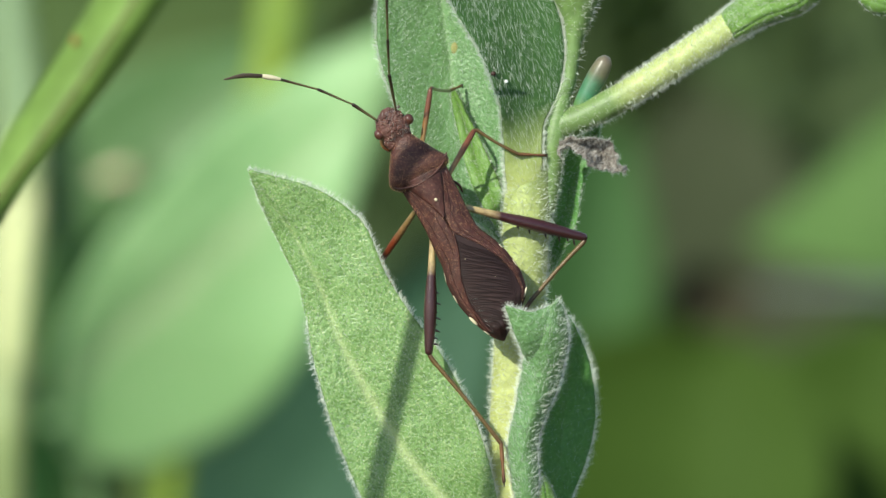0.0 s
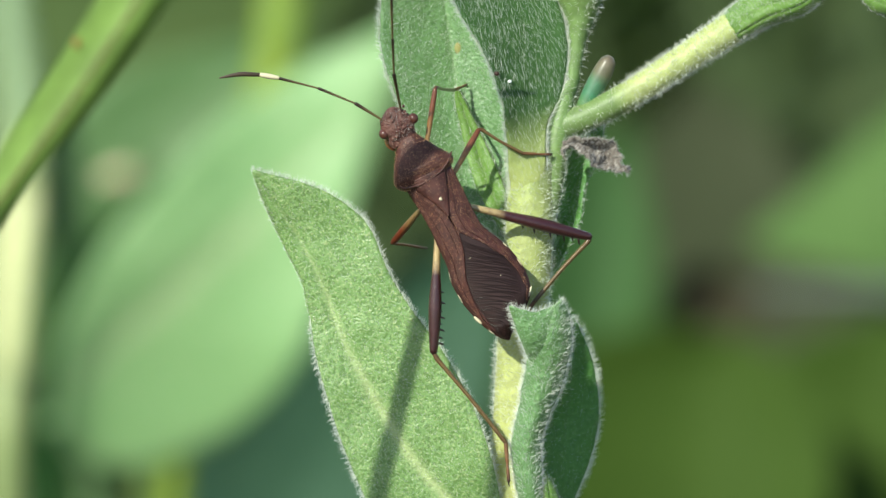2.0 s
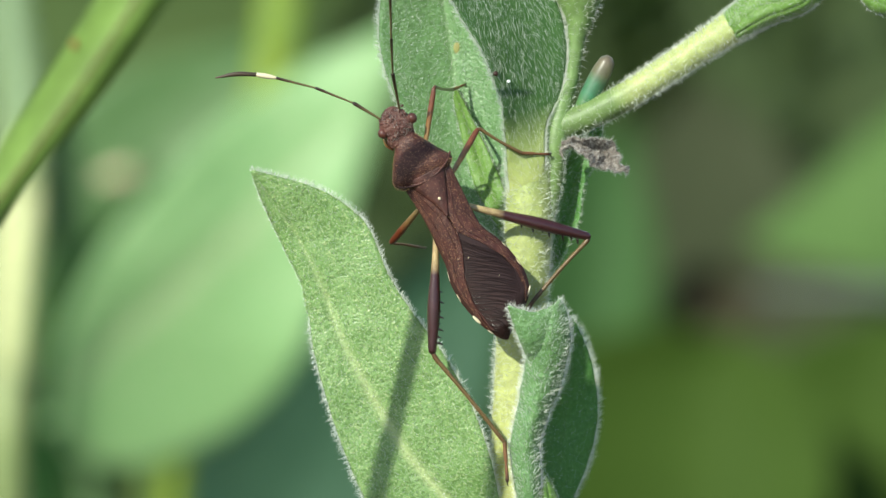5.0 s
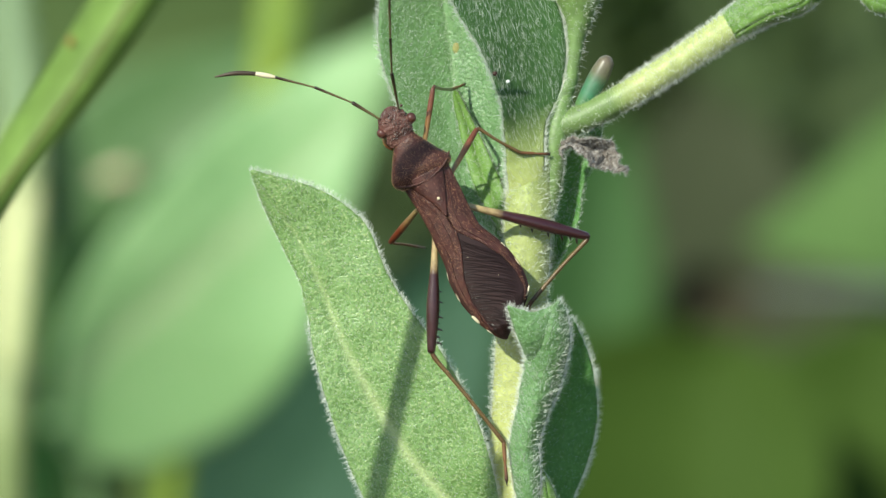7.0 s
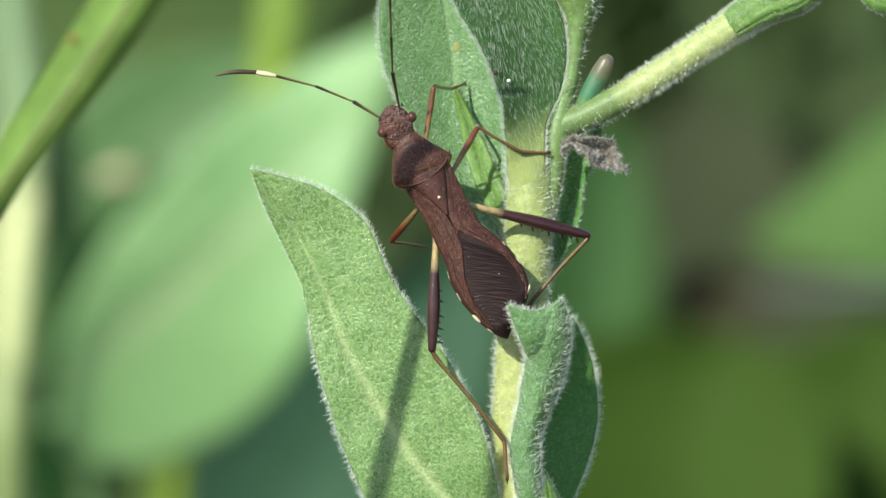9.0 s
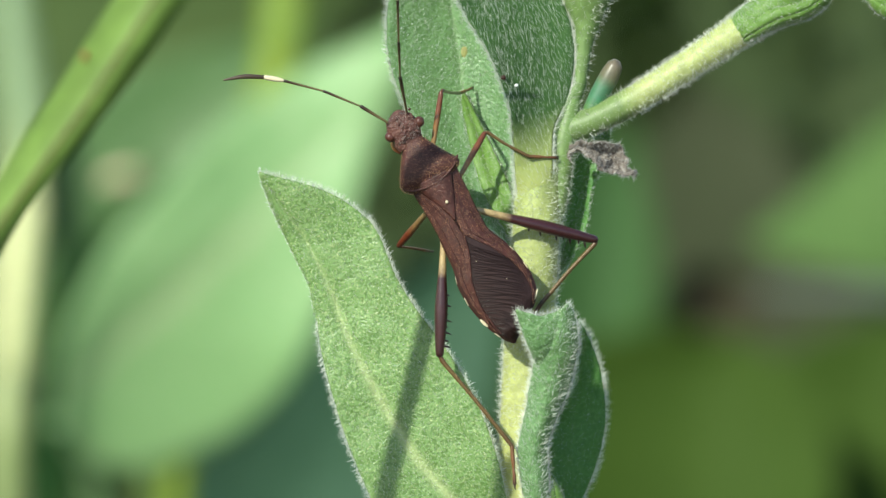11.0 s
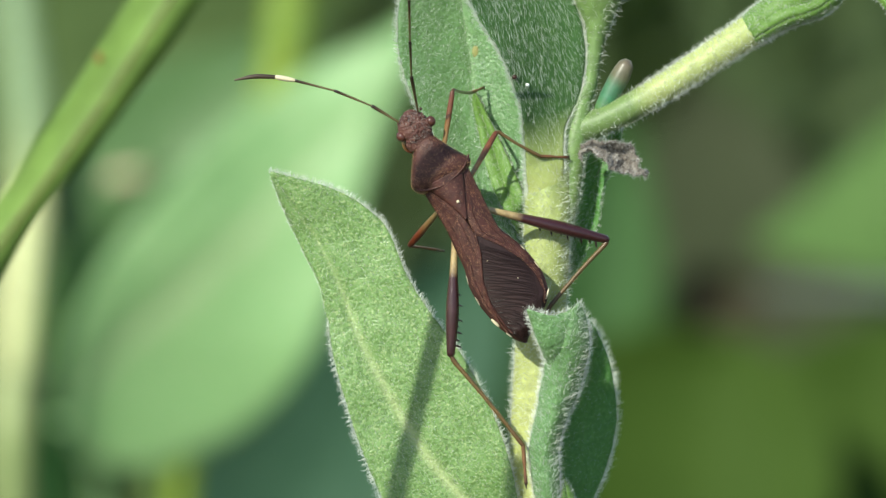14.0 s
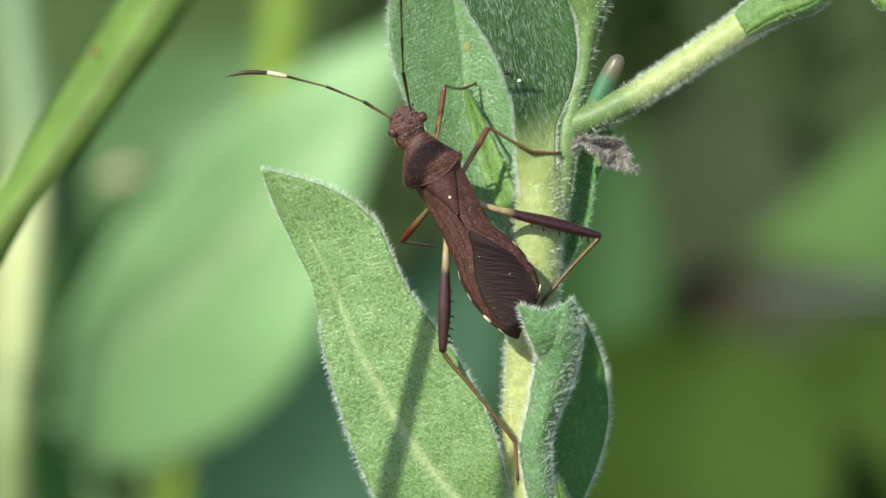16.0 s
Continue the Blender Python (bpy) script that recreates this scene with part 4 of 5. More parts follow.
    # legs
    def leg(name, hip, knee, ankle, toe, thick, thigh_material, shin_thick=3.2, text="", bow=0.0, claw=None, shin_material=SHIN):
        hip, knee, ankle, toe = vec(hip), vec(knee), vec(ankle), vec(toe)
        mid = hip + (knee - hip) * 0.6
        thigh = part(name, tube([hip, hip + (knee - hip) * 0.25, mid, hip + (knee - hip) * 0.9, knee], [thick[0] * U, thick[1] * U, thick[2] * U, thick[3] * U, thick[3] * 0.8 * U], 14, 40), thigh_material, bug, text, origin=hip)
        bend = (knee + ankle) / 2 + vec((bow, 0, 0))
        shin = part("shin", tube([knee, knee + (ankle - knee) * 0.05 + unit(knee - hip) * shin_thick * 0.9 * U, knee + (ankle - knee) * 0.14 + unit(knee - hip) * shin_thick * 0.8 * U, bend, ankle], [shin_thick * 0.9 * U, shin_thick * 1.1 * U, shin_thick * U, shin_thick * 0.85 * U, shin_thick * U], 10, 40), shin_material, thigh, origin=knee)
        foot = part("foot", tube([ankle, ankle + (toe - ankle) * 0.45, ankle + (toe - ankle) * 0.55, toe], [shin_thick * 0.95 * U, shin_thick * 0.85 * U, shin_thick * 0.6 * U, shin_thick * 0.85 * U], 10, 20), FOOT, thigh, origin=ankle)
        tip = toe + unit(toe - ankle) * 4 * U
        for q in (-1, 1):
            part("claw", tube([toe, tip + vec((0, 0, 2.0 * q)) * U, tip + vec((1.5, 3, -3 + 3.0 * q)) * U], [1.4 * U, 1.1 * U, 0.4 * U], 6, 10), SPINE, thigh) if claw else None
        return thigh, shin, foot

    leg("fore_leg", (-1.06, -4, 6.25), (-0.56, -4.2, 9.42), (0.53, 1.5, 9.46), (1.27, 3.1, 9.79), (4.2, 4.6, 5.0, 4.6), LIMB, 3.2, "slender brown foreleg", claw=True)
    leg("middle_leg", (0.53, -3.6, 4.50), (1.99, -2.5, 7.06), (4.58, -1.8, 5.68), (6.19, -1.1, 5.62), (4.2, 4.6, 5.6, 5.0), LIMB, 3.2, "slender brown middle leg", claw=True)
    made["moving_leg"] = leg("middle_leg", (-1.39, -2.6, 2.42), (-3.08, 1.5, 0.43), (-1.55, 5, 0.17), (-1.08, 6.6, 0.10), (4.2, 5.2, 6.2, 5.6), LIMB_RED, 2.6, "slender reddish middle leg", shin_material=SHIN_RED)

    def spiny(name, hip, knee, ankle, toe, side, text):
        thigh, shin, foot = leg(name, hip, knee, ankle, toe, (5.5, 7.0, 11.6, 8.6), FEMUR, 4.0, text, claw=True)
        hip, knee, ankle = vec(hip), vec(knee), vec(ankle)
        d, along = unit(knee - hip), unit(ankle - knee)
        rng = np.random.default_rng(17)
        at = knee + (ankle - knee) * rng.uniform(0.06, 0.98, (170, 1))
        way = rng.normal(size=(170, 3))
        way = unit(way - along * (way @ along)[:, None])
        part("bristles", hairs(at + way * 3.2 * U, way + along * 0.7, 0.15, 0.006, 18), HAIR_GOLD, thigh, "short stiff bristles", kind="stuff")
        for q, ln in ((0.47, 4), (0.56, 7), (0.64, 3), (0.69, 8), (0.75, 3), (0.80, 8), (0.87, 4), (0.92, 8)):
            at = hip + (knee - hip) * q + vec(side) * 9.0 * U
            part("spine", tube([at, at + (vec(side) * ln * 0.8 + d * ln * 0.3) * U, at + (vec(side) * (ln + 2) + d * ln * 0.55) * U], [2.2 * U, 1.5 * U, 0.4 * U], 6, 10), SPINE, thigh)

    spiny("hind_leg", (1.19, -3.3, 2.62), (8.52, -1.4, 0.78), (5.24, -2.2, -3.05), (4.35, -2.2, -4.45), (-0.22, 0, -0.97), "dark spiny hind leg with a cream base")
    spiny("hind_leg", (-0.43, -3.8, 0.69), (-0.66, -3.3, -5.99), (3.58, -2.9, -11.30), (3.75, -2.8, -13.56), (1.0, 0, 0.03), "dark spiny hind leg with a cream base")
    made["spur"] = part("spur", tube([(0.73, -3.8, 4.07), (1.12, -3.9, 3.84), (1.32, -3.8, 3.45)], [3 * U, 2.4 * U, 1.4 * U], 8, 14), ABDOMEN, bug, "small dark hooked spur")
    return bug


bug = build_insect()


# ---- plants before and behind, out of focus
def build_grass_blade():
    keel = [(-34.08, -76, -13.04), (-27.96, -76, -4.68), (-22.48, -75, 2.70), (-20.16, -75, 5.86), (-18.25, -75, 8.52), (-15.37, -75, 12.91), (-10.95, -74, 19.46)]
    left = [(-37.0, -74, -11.5), (-31.2, -74, -3.1), (-24.7, -73, 2.2), (-21.7, -73, 6.4), (-19.8, -73, 9.1), (-17.7, -73, 12.5), (-12.7, -73, 19.9)]
    right = [(-33.1, -75.0, -13.9), (-27.1, -75.0, -5.9), (-22.4, -74.2, 1.4), (-19.6, -74.2, 5.0), (-17.3, -74.2, 7.9), (-13.9, -74.15, 12.7), (-9.7, -73.3, 18.9)]
    foot = vec(keel[0])
    low = foot + DOWN * (to_ground(foot) + 30)
    blade = thing("tall_grass", low, "tall grass with a broad keeled green blade", "grass")
    geo = leaf(left, keel, right, 0.35, 90, 25, 0.06, 0.12, 0.01, 12, 0.0, 0.05, 0.0)
    part("blade", geo, GRASS, blade)
    part("keel", tube([vec(p) + vec((0.12, -0.2, -0.08)) for p in keel], [0.11] * 7, 8, 60), KEEL, blade, "thin brown keel line")
    part("rust_spot", ball((-18.5, -74.8, 10.5), (0.17, 0.10, 0.26)), RUST, blade, "small rust spot")
    part("stalk", tube([low, foot + DOWN * 150, vec((-34.2, -75, -12.6))], [2.4, 2.2, 1.9], 10, 20), GRASS, blade)
    made["blade"] = blade


build_grass_blade()


def back_plant(name, material, label, stalk_from, left, mid, right, stalk=1.6, stalk_material=None, **shape):
    """A plant behind the insect: one large leaf on a stalk from the ground."""
    foot = vec(stalk_from)
    low = foot + DOWN * (to_ground(foot) + 30)
    ob = thing(name, low, label, "plant", "broad leaves behind" if name == "broad_leaf" else "")
    geo = leaf(left, mid, right, **shape)
    blade = part("leaf", geo, material, ob)
    part("stalk", tube([low, low + (foot - low) * 0.5 + vec((2, 0, 0)), foot, mid[0]], [stalk * 1.3, stalk * 1.15, stalk, stalk * 0.8], 10, 30), stalk_material or material, ob)
    return ob, blade


def stalk_plant(name, material, label, points, radii, sheath=None):
    top = [vec(p) for p in points]
    low = top[0] + DOWN * (to_ground(top[0]) + 30)
    ob = thing(name, low, label, "stalk")
    part("stalk", tube([low, *top], [radii[0], *radii], 14, 60), material, ob)
    if sheath:
        k = len(top) // 2
        part("leaf_sheath", tube(top[k:], [r * 1.12 for r in radii[k:]], 14, 40), sheath, ob, "green leaf sheath round the stalk")


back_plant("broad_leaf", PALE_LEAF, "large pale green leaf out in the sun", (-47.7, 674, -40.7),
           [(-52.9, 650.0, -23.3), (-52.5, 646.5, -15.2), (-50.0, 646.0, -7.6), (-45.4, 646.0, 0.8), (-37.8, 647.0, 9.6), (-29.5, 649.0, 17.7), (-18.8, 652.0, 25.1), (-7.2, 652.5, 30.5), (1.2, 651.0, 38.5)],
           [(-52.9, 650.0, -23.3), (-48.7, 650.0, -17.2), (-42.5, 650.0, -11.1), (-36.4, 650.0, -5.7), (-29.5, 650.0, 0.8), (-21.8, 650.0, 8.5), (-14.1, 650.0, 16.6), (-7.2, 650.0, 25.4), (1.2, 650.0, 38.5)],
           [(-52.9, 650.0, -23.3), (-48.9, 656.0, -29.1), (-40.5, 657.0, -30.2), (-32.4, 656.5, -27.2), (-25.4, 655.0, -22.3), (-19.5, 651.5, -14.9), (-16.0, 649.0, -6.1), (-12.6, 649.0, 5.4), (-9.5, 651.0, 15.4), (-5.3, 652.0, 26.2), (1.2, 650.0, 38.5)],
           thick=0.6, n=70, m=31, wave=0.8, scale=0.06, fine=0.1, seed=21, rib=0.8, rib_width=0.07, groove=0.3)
# narrow strip added to stand for the dark gap along the pale leaf
back_plant("broad_leaf", SHADE_STRIP, "narrow dark green strip filling the dark gap beside the pale leaf", (-57.3, 702, -49.7),
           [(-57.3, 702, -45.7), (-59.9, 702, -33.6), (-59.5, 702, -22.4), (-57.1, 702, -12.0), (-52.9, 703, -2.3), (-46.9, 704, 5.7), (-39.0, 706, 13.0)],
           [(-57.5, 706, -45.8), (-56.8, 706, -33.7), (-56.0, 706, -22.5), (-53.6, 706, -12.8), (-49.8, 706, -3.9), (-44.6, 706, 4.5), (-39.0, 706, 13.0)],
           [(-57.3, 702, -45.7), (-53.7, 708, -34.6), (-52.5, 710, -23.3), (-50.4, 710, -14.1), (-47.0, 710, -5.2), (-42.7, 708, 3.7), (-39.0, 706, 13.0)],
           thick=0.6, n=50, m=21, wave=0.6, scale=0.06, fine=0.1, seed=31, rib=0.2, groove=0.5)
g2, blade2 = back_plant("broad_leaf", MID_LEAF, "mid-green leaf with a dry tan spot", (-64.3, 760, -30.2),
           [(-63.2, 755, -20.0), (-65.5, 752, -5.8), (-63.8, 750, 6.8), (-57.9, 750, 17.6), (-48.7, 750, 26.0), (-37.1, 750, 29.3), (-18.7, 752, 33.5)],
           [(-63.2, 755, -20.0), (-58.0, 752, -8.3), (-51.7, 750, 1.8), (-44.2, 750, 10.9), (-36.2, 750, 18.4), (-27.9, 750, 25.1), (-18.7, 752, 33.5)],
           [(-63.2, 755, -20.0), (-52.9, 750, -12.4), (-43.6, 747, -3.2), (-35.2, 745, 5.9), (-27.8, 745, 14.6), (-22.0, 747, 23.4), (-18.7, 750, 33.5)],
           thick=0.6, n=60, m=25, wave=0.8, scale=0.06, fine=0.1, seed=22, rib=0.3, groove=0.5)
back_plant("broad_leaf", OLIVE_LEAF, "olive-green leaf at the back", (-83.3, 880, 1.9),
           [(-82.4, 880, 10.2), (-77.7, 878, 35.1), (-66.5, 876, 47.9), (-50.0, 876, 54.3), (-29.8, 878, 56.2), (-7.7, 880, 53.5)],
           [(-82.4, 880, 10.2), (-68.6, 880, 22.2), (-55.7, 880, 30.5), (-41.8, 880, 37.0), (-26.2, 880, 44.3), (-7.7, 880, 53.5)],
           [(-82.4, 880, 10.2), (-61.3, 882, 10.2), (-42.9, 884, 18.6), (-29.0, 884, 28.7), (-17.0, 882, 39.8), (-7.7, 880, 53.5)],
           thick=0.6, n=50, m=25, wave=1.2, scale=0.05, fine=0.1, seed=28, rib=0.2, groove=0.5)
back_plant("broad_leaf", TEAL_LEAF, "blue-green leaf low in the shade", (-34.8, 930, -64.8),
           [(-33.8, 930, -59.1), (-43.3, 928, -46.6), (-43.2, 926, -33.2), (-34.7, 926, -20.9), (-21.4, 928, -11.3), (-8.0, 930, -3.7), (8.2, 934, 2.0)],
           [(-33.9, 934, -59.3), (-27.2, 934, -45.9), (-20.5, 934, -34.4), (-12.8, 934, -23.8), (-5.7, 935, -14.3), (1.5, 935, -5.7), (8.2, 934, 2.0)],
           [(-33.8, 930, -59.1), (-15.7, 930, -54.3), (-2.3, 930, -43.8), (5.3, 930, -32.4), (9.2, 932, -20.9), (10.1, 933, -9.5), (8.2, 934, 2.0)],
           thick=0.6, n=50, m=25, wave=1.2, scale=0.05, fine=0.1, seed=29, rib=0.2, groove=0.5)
part("dry_spot", ball((-47.9, 744, 11.0), (3.0, 0.9, 0.95), ((0.97, 0, 0.24), (0, 1, 0), (-0.24, 0, 0.97))), TAN, blade2, "dry tan spot")
stalk_plant("pale_stalk", PALE_STALK, "thick pale yellow-green stalk in the sun", [(-64.4, 738, -40.4), (-64.1, 740, -21.4), (-62.9, 740, -3.2), (-61.6, 741, 9.2), (-62.0, 742, 21.6), (-63.9, 744, 36.6), (-65.2, 746, 53.3)], [2.9, 2.8, 2.8, 2.7, 2.5, 2.3, 2.2], SHEATH)
stalk_plant("lime_stalk", LIME_STALK, "lime-green stalk behind the leaves", [(-39.7, 728, -45.8), (-29.8, 728, -4.8), (-25.6, 728, 19.8), (-23.8, 728, 29.6), (-22.8, 728, 39.4), (-21.6, 728, 56.7)], [1.6, 2.6, 3.3, 3.2, 3.0, 2.5], LIME_SHEATH)
stalk_plant("lime_stalk", LOW_STALK, "dull lime-green stalk low behind the leaves", [(-44.8, 800, -49.4), (-44.5, 800, -42.4), (-44.3, 800, -37.1)], [2.2, 2.2, 1.2])

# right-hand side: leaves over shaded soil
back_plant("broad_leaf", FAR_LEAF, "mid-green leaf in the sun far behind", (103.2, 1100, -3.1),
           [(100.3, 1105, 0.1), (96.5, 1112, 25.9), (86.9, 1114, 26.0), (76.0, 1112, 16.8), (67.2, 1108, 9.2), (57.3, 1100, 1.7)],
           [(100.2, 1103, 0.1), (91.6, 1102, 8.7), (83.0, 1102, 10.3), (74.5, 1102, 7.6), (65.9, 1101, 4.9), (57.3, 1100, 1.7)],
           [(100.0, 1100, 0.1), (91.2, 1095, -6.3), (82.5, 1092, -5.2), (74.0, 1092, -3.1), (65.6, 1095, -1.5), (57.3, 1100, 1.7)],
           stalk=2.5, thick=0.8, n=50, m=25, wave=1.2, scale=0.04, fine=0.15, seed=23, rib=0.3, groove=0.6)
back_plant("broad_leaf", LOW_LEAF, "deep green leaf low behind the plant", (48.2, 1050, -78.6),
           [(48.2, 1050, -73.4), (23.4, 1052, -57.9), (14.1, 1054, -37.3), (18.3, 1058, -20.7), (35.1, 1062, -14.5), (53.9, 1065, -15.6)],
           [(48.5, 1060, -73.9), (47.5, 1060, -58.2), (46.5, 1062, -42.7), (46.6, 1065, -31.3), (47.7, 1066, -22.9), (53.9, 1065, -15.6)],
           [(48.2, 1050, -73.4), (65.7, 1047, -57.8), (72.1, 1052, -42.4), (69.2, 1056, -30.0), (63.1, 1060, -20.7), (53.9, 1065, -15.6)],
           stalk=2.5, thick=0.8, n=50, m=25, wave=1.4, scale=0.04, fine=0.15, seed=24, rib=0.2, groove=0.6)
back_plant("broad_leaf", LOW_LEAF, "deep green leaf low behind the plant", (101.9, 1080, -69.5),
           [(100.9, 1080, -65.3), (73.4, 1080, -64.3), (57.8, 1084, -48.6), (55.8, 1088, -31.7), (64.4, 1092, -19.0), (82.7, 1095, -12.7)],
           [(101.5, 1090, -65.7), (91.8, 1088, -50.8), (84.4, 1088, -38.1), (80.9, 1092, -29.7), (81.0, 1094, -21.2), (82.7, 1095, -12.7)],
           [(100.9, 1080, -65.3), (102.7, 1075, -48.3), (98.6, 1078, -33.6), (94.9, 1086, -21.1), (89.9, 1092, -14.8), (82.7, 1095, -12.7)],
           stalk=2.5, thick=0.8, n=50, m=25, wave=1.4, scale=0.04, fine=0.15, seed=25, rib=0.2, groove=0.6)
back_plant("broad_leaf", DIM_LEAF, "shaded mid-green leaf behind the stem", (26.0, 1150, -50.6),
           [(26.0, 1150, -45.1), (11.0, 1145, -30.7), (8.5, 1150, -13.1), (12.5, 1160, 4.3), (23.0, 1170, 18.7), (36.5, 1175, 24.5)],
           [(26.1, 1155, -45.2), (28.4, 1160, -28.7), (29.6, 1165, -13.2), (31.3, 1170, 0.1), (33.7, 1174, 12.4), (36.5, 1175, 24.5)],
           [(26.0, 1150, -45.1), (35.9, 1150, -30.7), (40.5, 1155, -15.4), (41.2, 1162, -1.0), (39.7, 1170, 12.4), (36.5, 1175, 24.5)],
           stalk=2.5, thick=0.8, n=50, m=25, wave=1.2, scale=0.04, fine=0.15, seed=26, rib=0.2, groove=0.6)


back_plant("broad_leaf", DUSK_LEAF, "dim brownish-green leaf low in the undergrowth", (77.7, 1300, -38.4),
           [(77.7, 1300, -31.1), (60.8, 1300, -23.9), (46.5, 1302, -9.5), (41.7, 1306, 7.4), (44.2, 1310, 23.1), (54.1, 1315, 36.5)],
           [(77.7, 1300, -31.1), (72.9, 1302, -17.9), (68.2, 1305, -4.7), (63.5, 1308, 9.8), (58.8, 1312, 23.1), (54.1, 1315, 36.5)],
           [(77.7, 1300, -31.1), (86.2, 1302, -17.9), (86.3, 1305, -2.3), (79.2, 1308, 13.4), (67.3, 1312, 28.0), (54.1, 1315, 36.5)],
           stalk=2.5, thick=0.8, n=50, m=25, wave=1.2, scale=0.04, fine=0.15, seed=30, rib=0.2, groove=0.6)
# dark sheet added where the leaves leave only a gap of shaded soil
back_plant("shaded_gap", SHADED_GAP, "curled dark brown sheet in place of a shaded gap", (53.0, 1240, -41.7),
           [(53.6, 1240, -20.8), (47.0, 1235, -16.1), (45.7, 1235, -10.3), (48.3, 1240, -5.1), (54.9, 1245, -2.8)],
           [(53.7, 1245, -20.9), (54.4, 1248, -16.2), (54.7, 1250, -10.4), (55.1, 1250, -5.7), (54.9, 1245, -2.8)],
           [(53.6, 1240, -20.8), (65.0, 1235, -14.9), (67.9, 1235, -10.9), (64.0, 1240, -6.3), (54.9, 1245, -2.8)],
           stalk=1.5, thick=0.8, n=40, m=21, wave=2.0, scale=0.05, fine=0.3, seed=27, rib=0.0, groove=0.6)


def build_stick():
    a, b = vec((63.1, 1200, -8.4)), vec((125.2, 1180, -11.1))
    ob = thing("dry_stick", b, "grey dry stick lying among the leaves", "stick")
    part("wood", tube([a, (a + b) / 2 + vec((0, 0, 1)), b, b + DOWN * (to_ground(b) + 20)], [1.3, 1.8, 2.2, 2.4], 10, 30, rough=0.06), DRY_STICK, ob)


build_stick()


# the arching grass out of view, to the sun's side, whose shadow lies across insect and leaf
def build_shade_stalk():
    far = vec(SUN_LOCAL) * 52
    run = [vec(p) + far for p in ((-4.80, -0.5, -16.28), (-3.13, -0.6, -10.45), (-1.33, -1, -4.79), (-1.66, -3, 0.03), (-2.70, -5.3, 3.83), (-1.91, -5.5, 5.37), (-0.63, -5.2, 6.37), (0.53, -5, 7.13))]
    steps = [run[0] + DOWN * d for d in (150, 70, 30, 12)]
    low = run[0] + DOWN * (to_ground(run[0]) + 30)
    ob = thing("grass_stalk", low, "thin green arching grass stalk", "stalk")
    part("stalk", tube([low, *steps, *run], [0.9, 0.82, 0.74, 0.64, 0.55, 0.52, 0.50, 0.50, 0.52, 0.54, 0.54, 0.50, 0.3], 10, 160), GRASS, ob)
    # unseen blade, added only to cast soft shade on leaf foot and stem
    tip = vec(SUN_LOCAL) * 85
    run = [vec(p) + tip for p in ((2.7, -0.8, -18.0), (3.1, -0.8, -14.8), (3.5, -0.8, -12.2))]
    part("shade_blade", tube([low, run[0] + DOWN * 60, run[0] + DOWN * 15, *run], [1.1, 1.1, 1.1, 1.1, 1.05, 0.4], 10, 60), GRASS, ob, "thin unseen blade added to shade the leaf's foot")


build_shade_stalk()


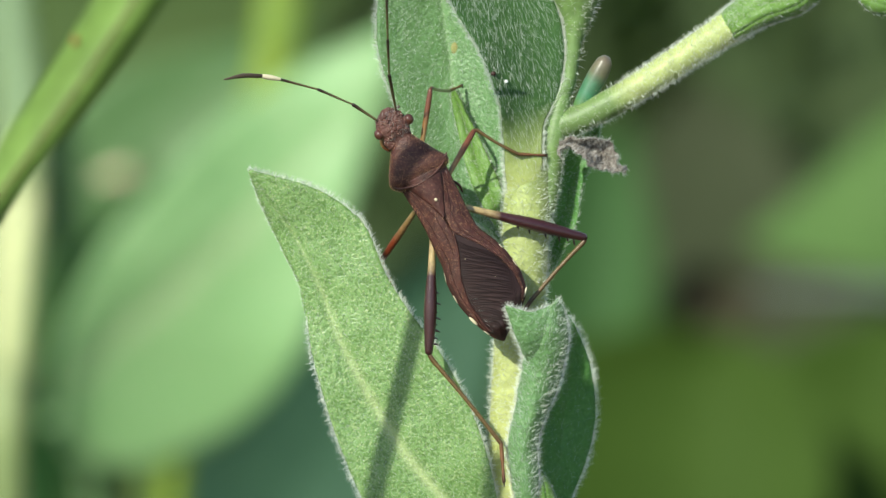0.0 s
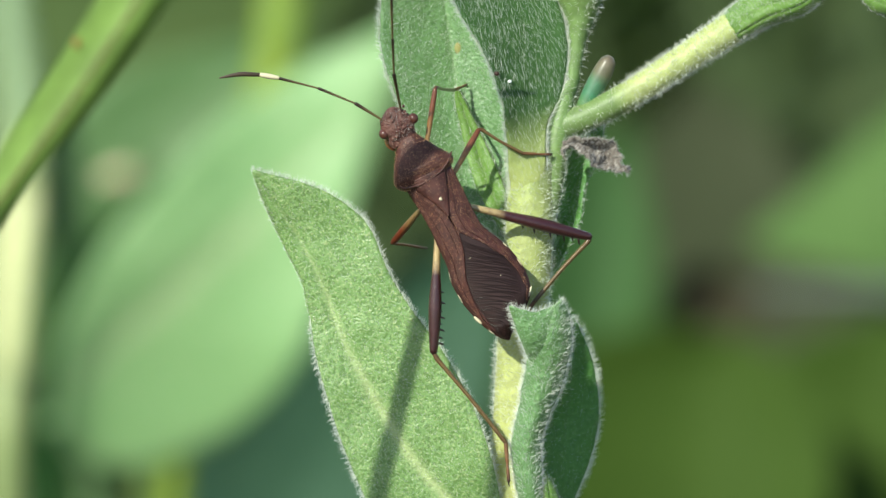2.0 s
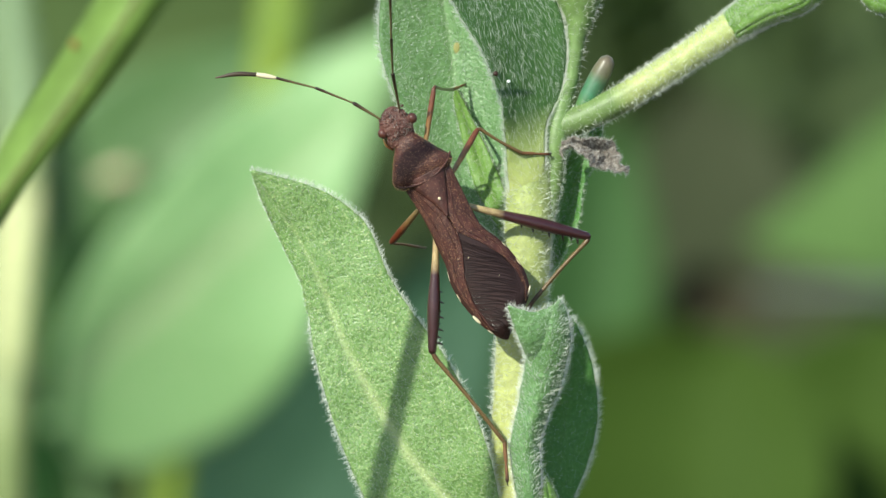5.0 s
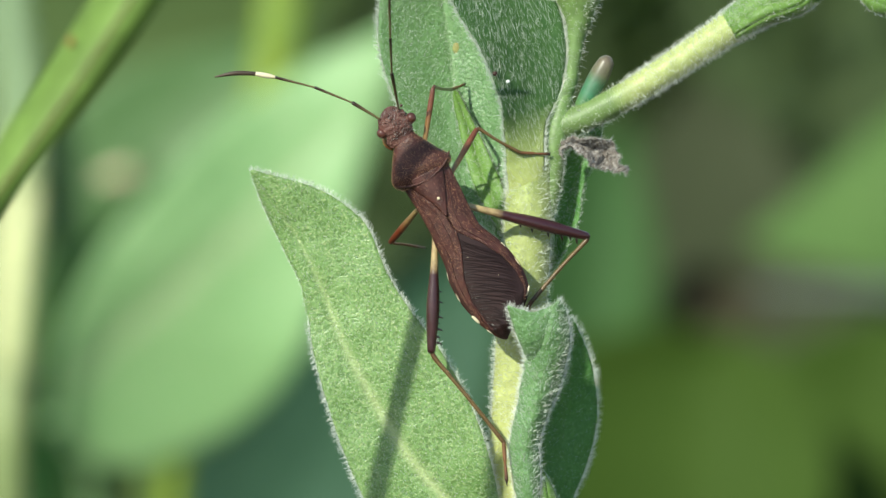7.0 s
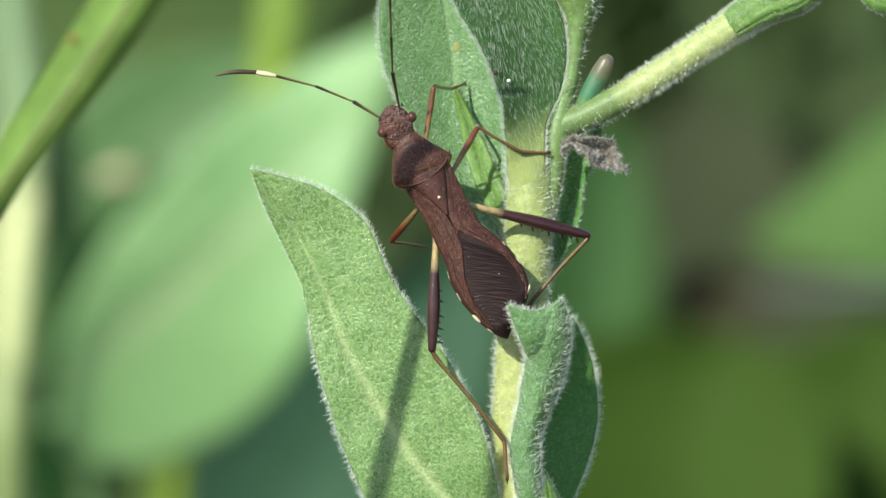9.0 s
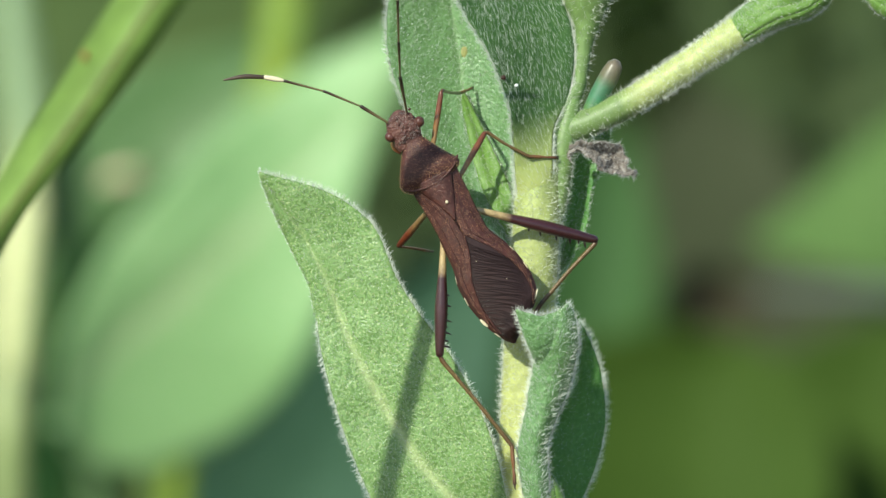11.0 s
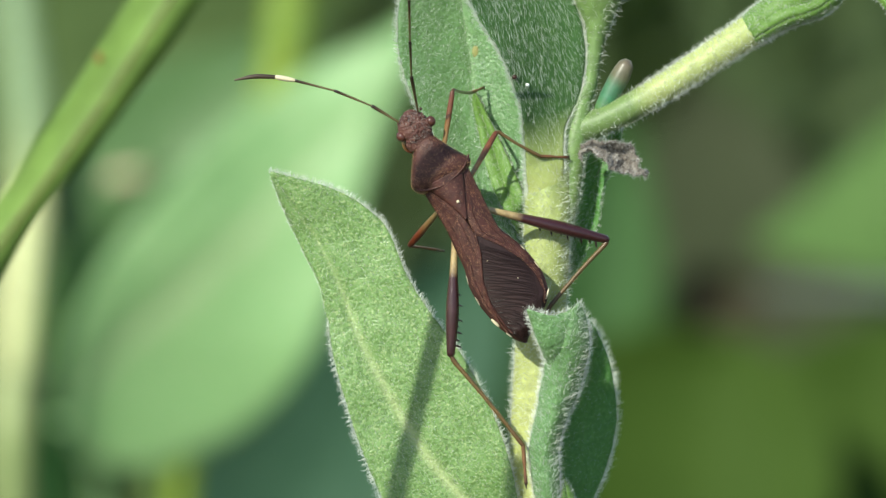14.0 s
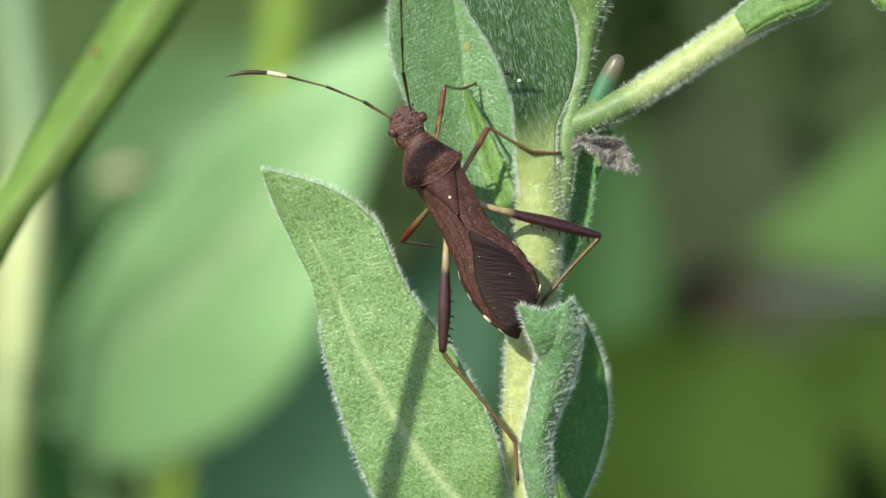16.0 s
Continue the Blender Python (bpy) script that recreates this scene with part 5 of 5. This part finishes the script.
# ---- motion
def motions():
    def shifted(ob, rows):
        rest = ob.matrix_basis.copy()
        walk(ob, [(t, rest @ Matrix.Translation(Vector((dx, dy, dz)) * U * MM)) for t, dx, dy, dz in rows])

    shifted(bug, [(0, -2.2, 0, -1.6), (0.5, -1.6, 0, -1.4), (1.0, -0.2, 0, -0.4), (2.0, 0, 0, -0.3), (3.5, 0, 0, 0), (9.2, -1.0, 0, 1.0), (12, -1.0, 0, 1.2), (16, -0.6, 0, 0.8)])
    shifted(made["blade"], [(0, 4.3, 0, 0.2), (0.5, 4.9, 0, -0.9), (1, 0.2, 0, -3.9), (1.5, -1.8, 0, -5.2), (2, 0.8, 0, -3.7), (2.5, -3.1, 0, -2.3), (3, -1.6, 0, -1.0), (3.5, 0.0, 0, -0.0), (4, -6.7, 0, -4.4), (6.5, 9.4, 0, -6.0), (7, -5.2, 0, -1.0), (7.5, -14.3, 0, -3.7), (8, -7.6, 0, -7.3), (8.5, 0.5, 0, -5.0), (9, -4.1, 0, 1.4), (11.3, 1.2, 0, -17.0), (11.5, 0.0, 0, -16.8), (12, -0.3, 0, -14.5), (12.5, 6.3, 0, -22.0), (13, 13.0, 0, -23.8), (13.5, 1.0, 0, -19.0), (14, 3.3, 0, -19.7), (14.5, 9.5, 0, -26.0), (15, 1.3, 0, -17.3), (15.5, 1.5, 0, -13.4), (16, 11.3, 0, -18.2)])

    # the broad leaf lifts a little late in the clip
    leaf_ob = made["swaying_leaf"]
    rest = leaf_ob.matrix_basis.copy()
    walk(leaf_ob, [(t, rest @ Matrix.Translation(Vector((0, 0, dz)) * U * MM)) for t, dz in ((0, 0), (9, 0), (11.5, 3), (12.5, 3), (13, 1.5), (14, 3), (14.5, 0), (15, 4), (15.5, 3), (16, 0))])

    # the hooked spur draws in under the body
    ob = made["spur"]
    rest = ob.matrix_basis.copy()
    walk(ob, [(t, rest @ Matrix.Translation(Vector((dx, dy, 0)) * MM)) for t, dx, dy in ((0, 0, 0), (0.7, 0, 0), (0.9, -0.5, 0.7), (1.1, -1.0, 1.2), (16, -1.0, 1.2))])

    # the feeler swings outward in the first seconds
    ob = made["feeler"]
    rest = ob.matrix_basis.copy()
    walk(ob, [(t, rest @ pose(0, 0, 0, 0, tip, yaw)) for t, yaw, tip in (
        (0, 17.5, -0.5), (0.5, 18.0, -0.6), (1.0, 14.0, -0.3), (1.5, 9.0, 0), (2.0, 6.0, 0), (3.0, 1.5, 0), (4.0, 0, 0), (9.0, -0.5, 0.5), (12, 0, 0.4), (16, 0, 0.3))])

    # the middle leg lets go of the leaf and draws up
    thigh, shin, foot = made["moving_leg"]
    hip, knee, ankle = ORIGIN[thigh.name], ORIGIN[shin.name], ORIGIN[foot.name]
    rest_thigh, rest_shin = Vector(knee - hip), Vector(ankle - knee)
    at_hip, at_knee = thigh.matrix_basis.copy(), Vector((knee - hip) * MM)
    reach = Vector((ankle - knee) * MM)
    thigh_rows, shin_rows, foot_rows = [], [], []
    for t, upper, lower in ((0, (-61, 100, -88), (50, 72, -125)), (0.1, (-38, 100, -100), (58, 80, -95)), (0.2, (-50, 123, -57), (50, 105, -20)),
                            (0.3, None, None), (0.5, None, None), (16, None, None)):
        q = rest_thigh.rotation_difference(Vector(upper)) if upper else Matrix.Identity(3).to_quaternion()
        r = rest_shin.rotation_difference(Vector(lower)) if lower else Matrix.Identity(3).to_quaternion()
        turn = (q.inverted() @ r).to_matrix().to_4x4()
        thigh_rows.append((t, at_hip @ q.to_matrix().to_4x4()))
        shin_rows.append((t, Matrix.Translation(at_knee) @ turn))
        foot_rows.append((t, Matrix.Translation(at_knee) @ turn @ Matrix.Translation(reach)))
    walk(thigh, thigh_rows)
    walk(shin, shin_rows)
    walk(foot, foot_rows)


motions()
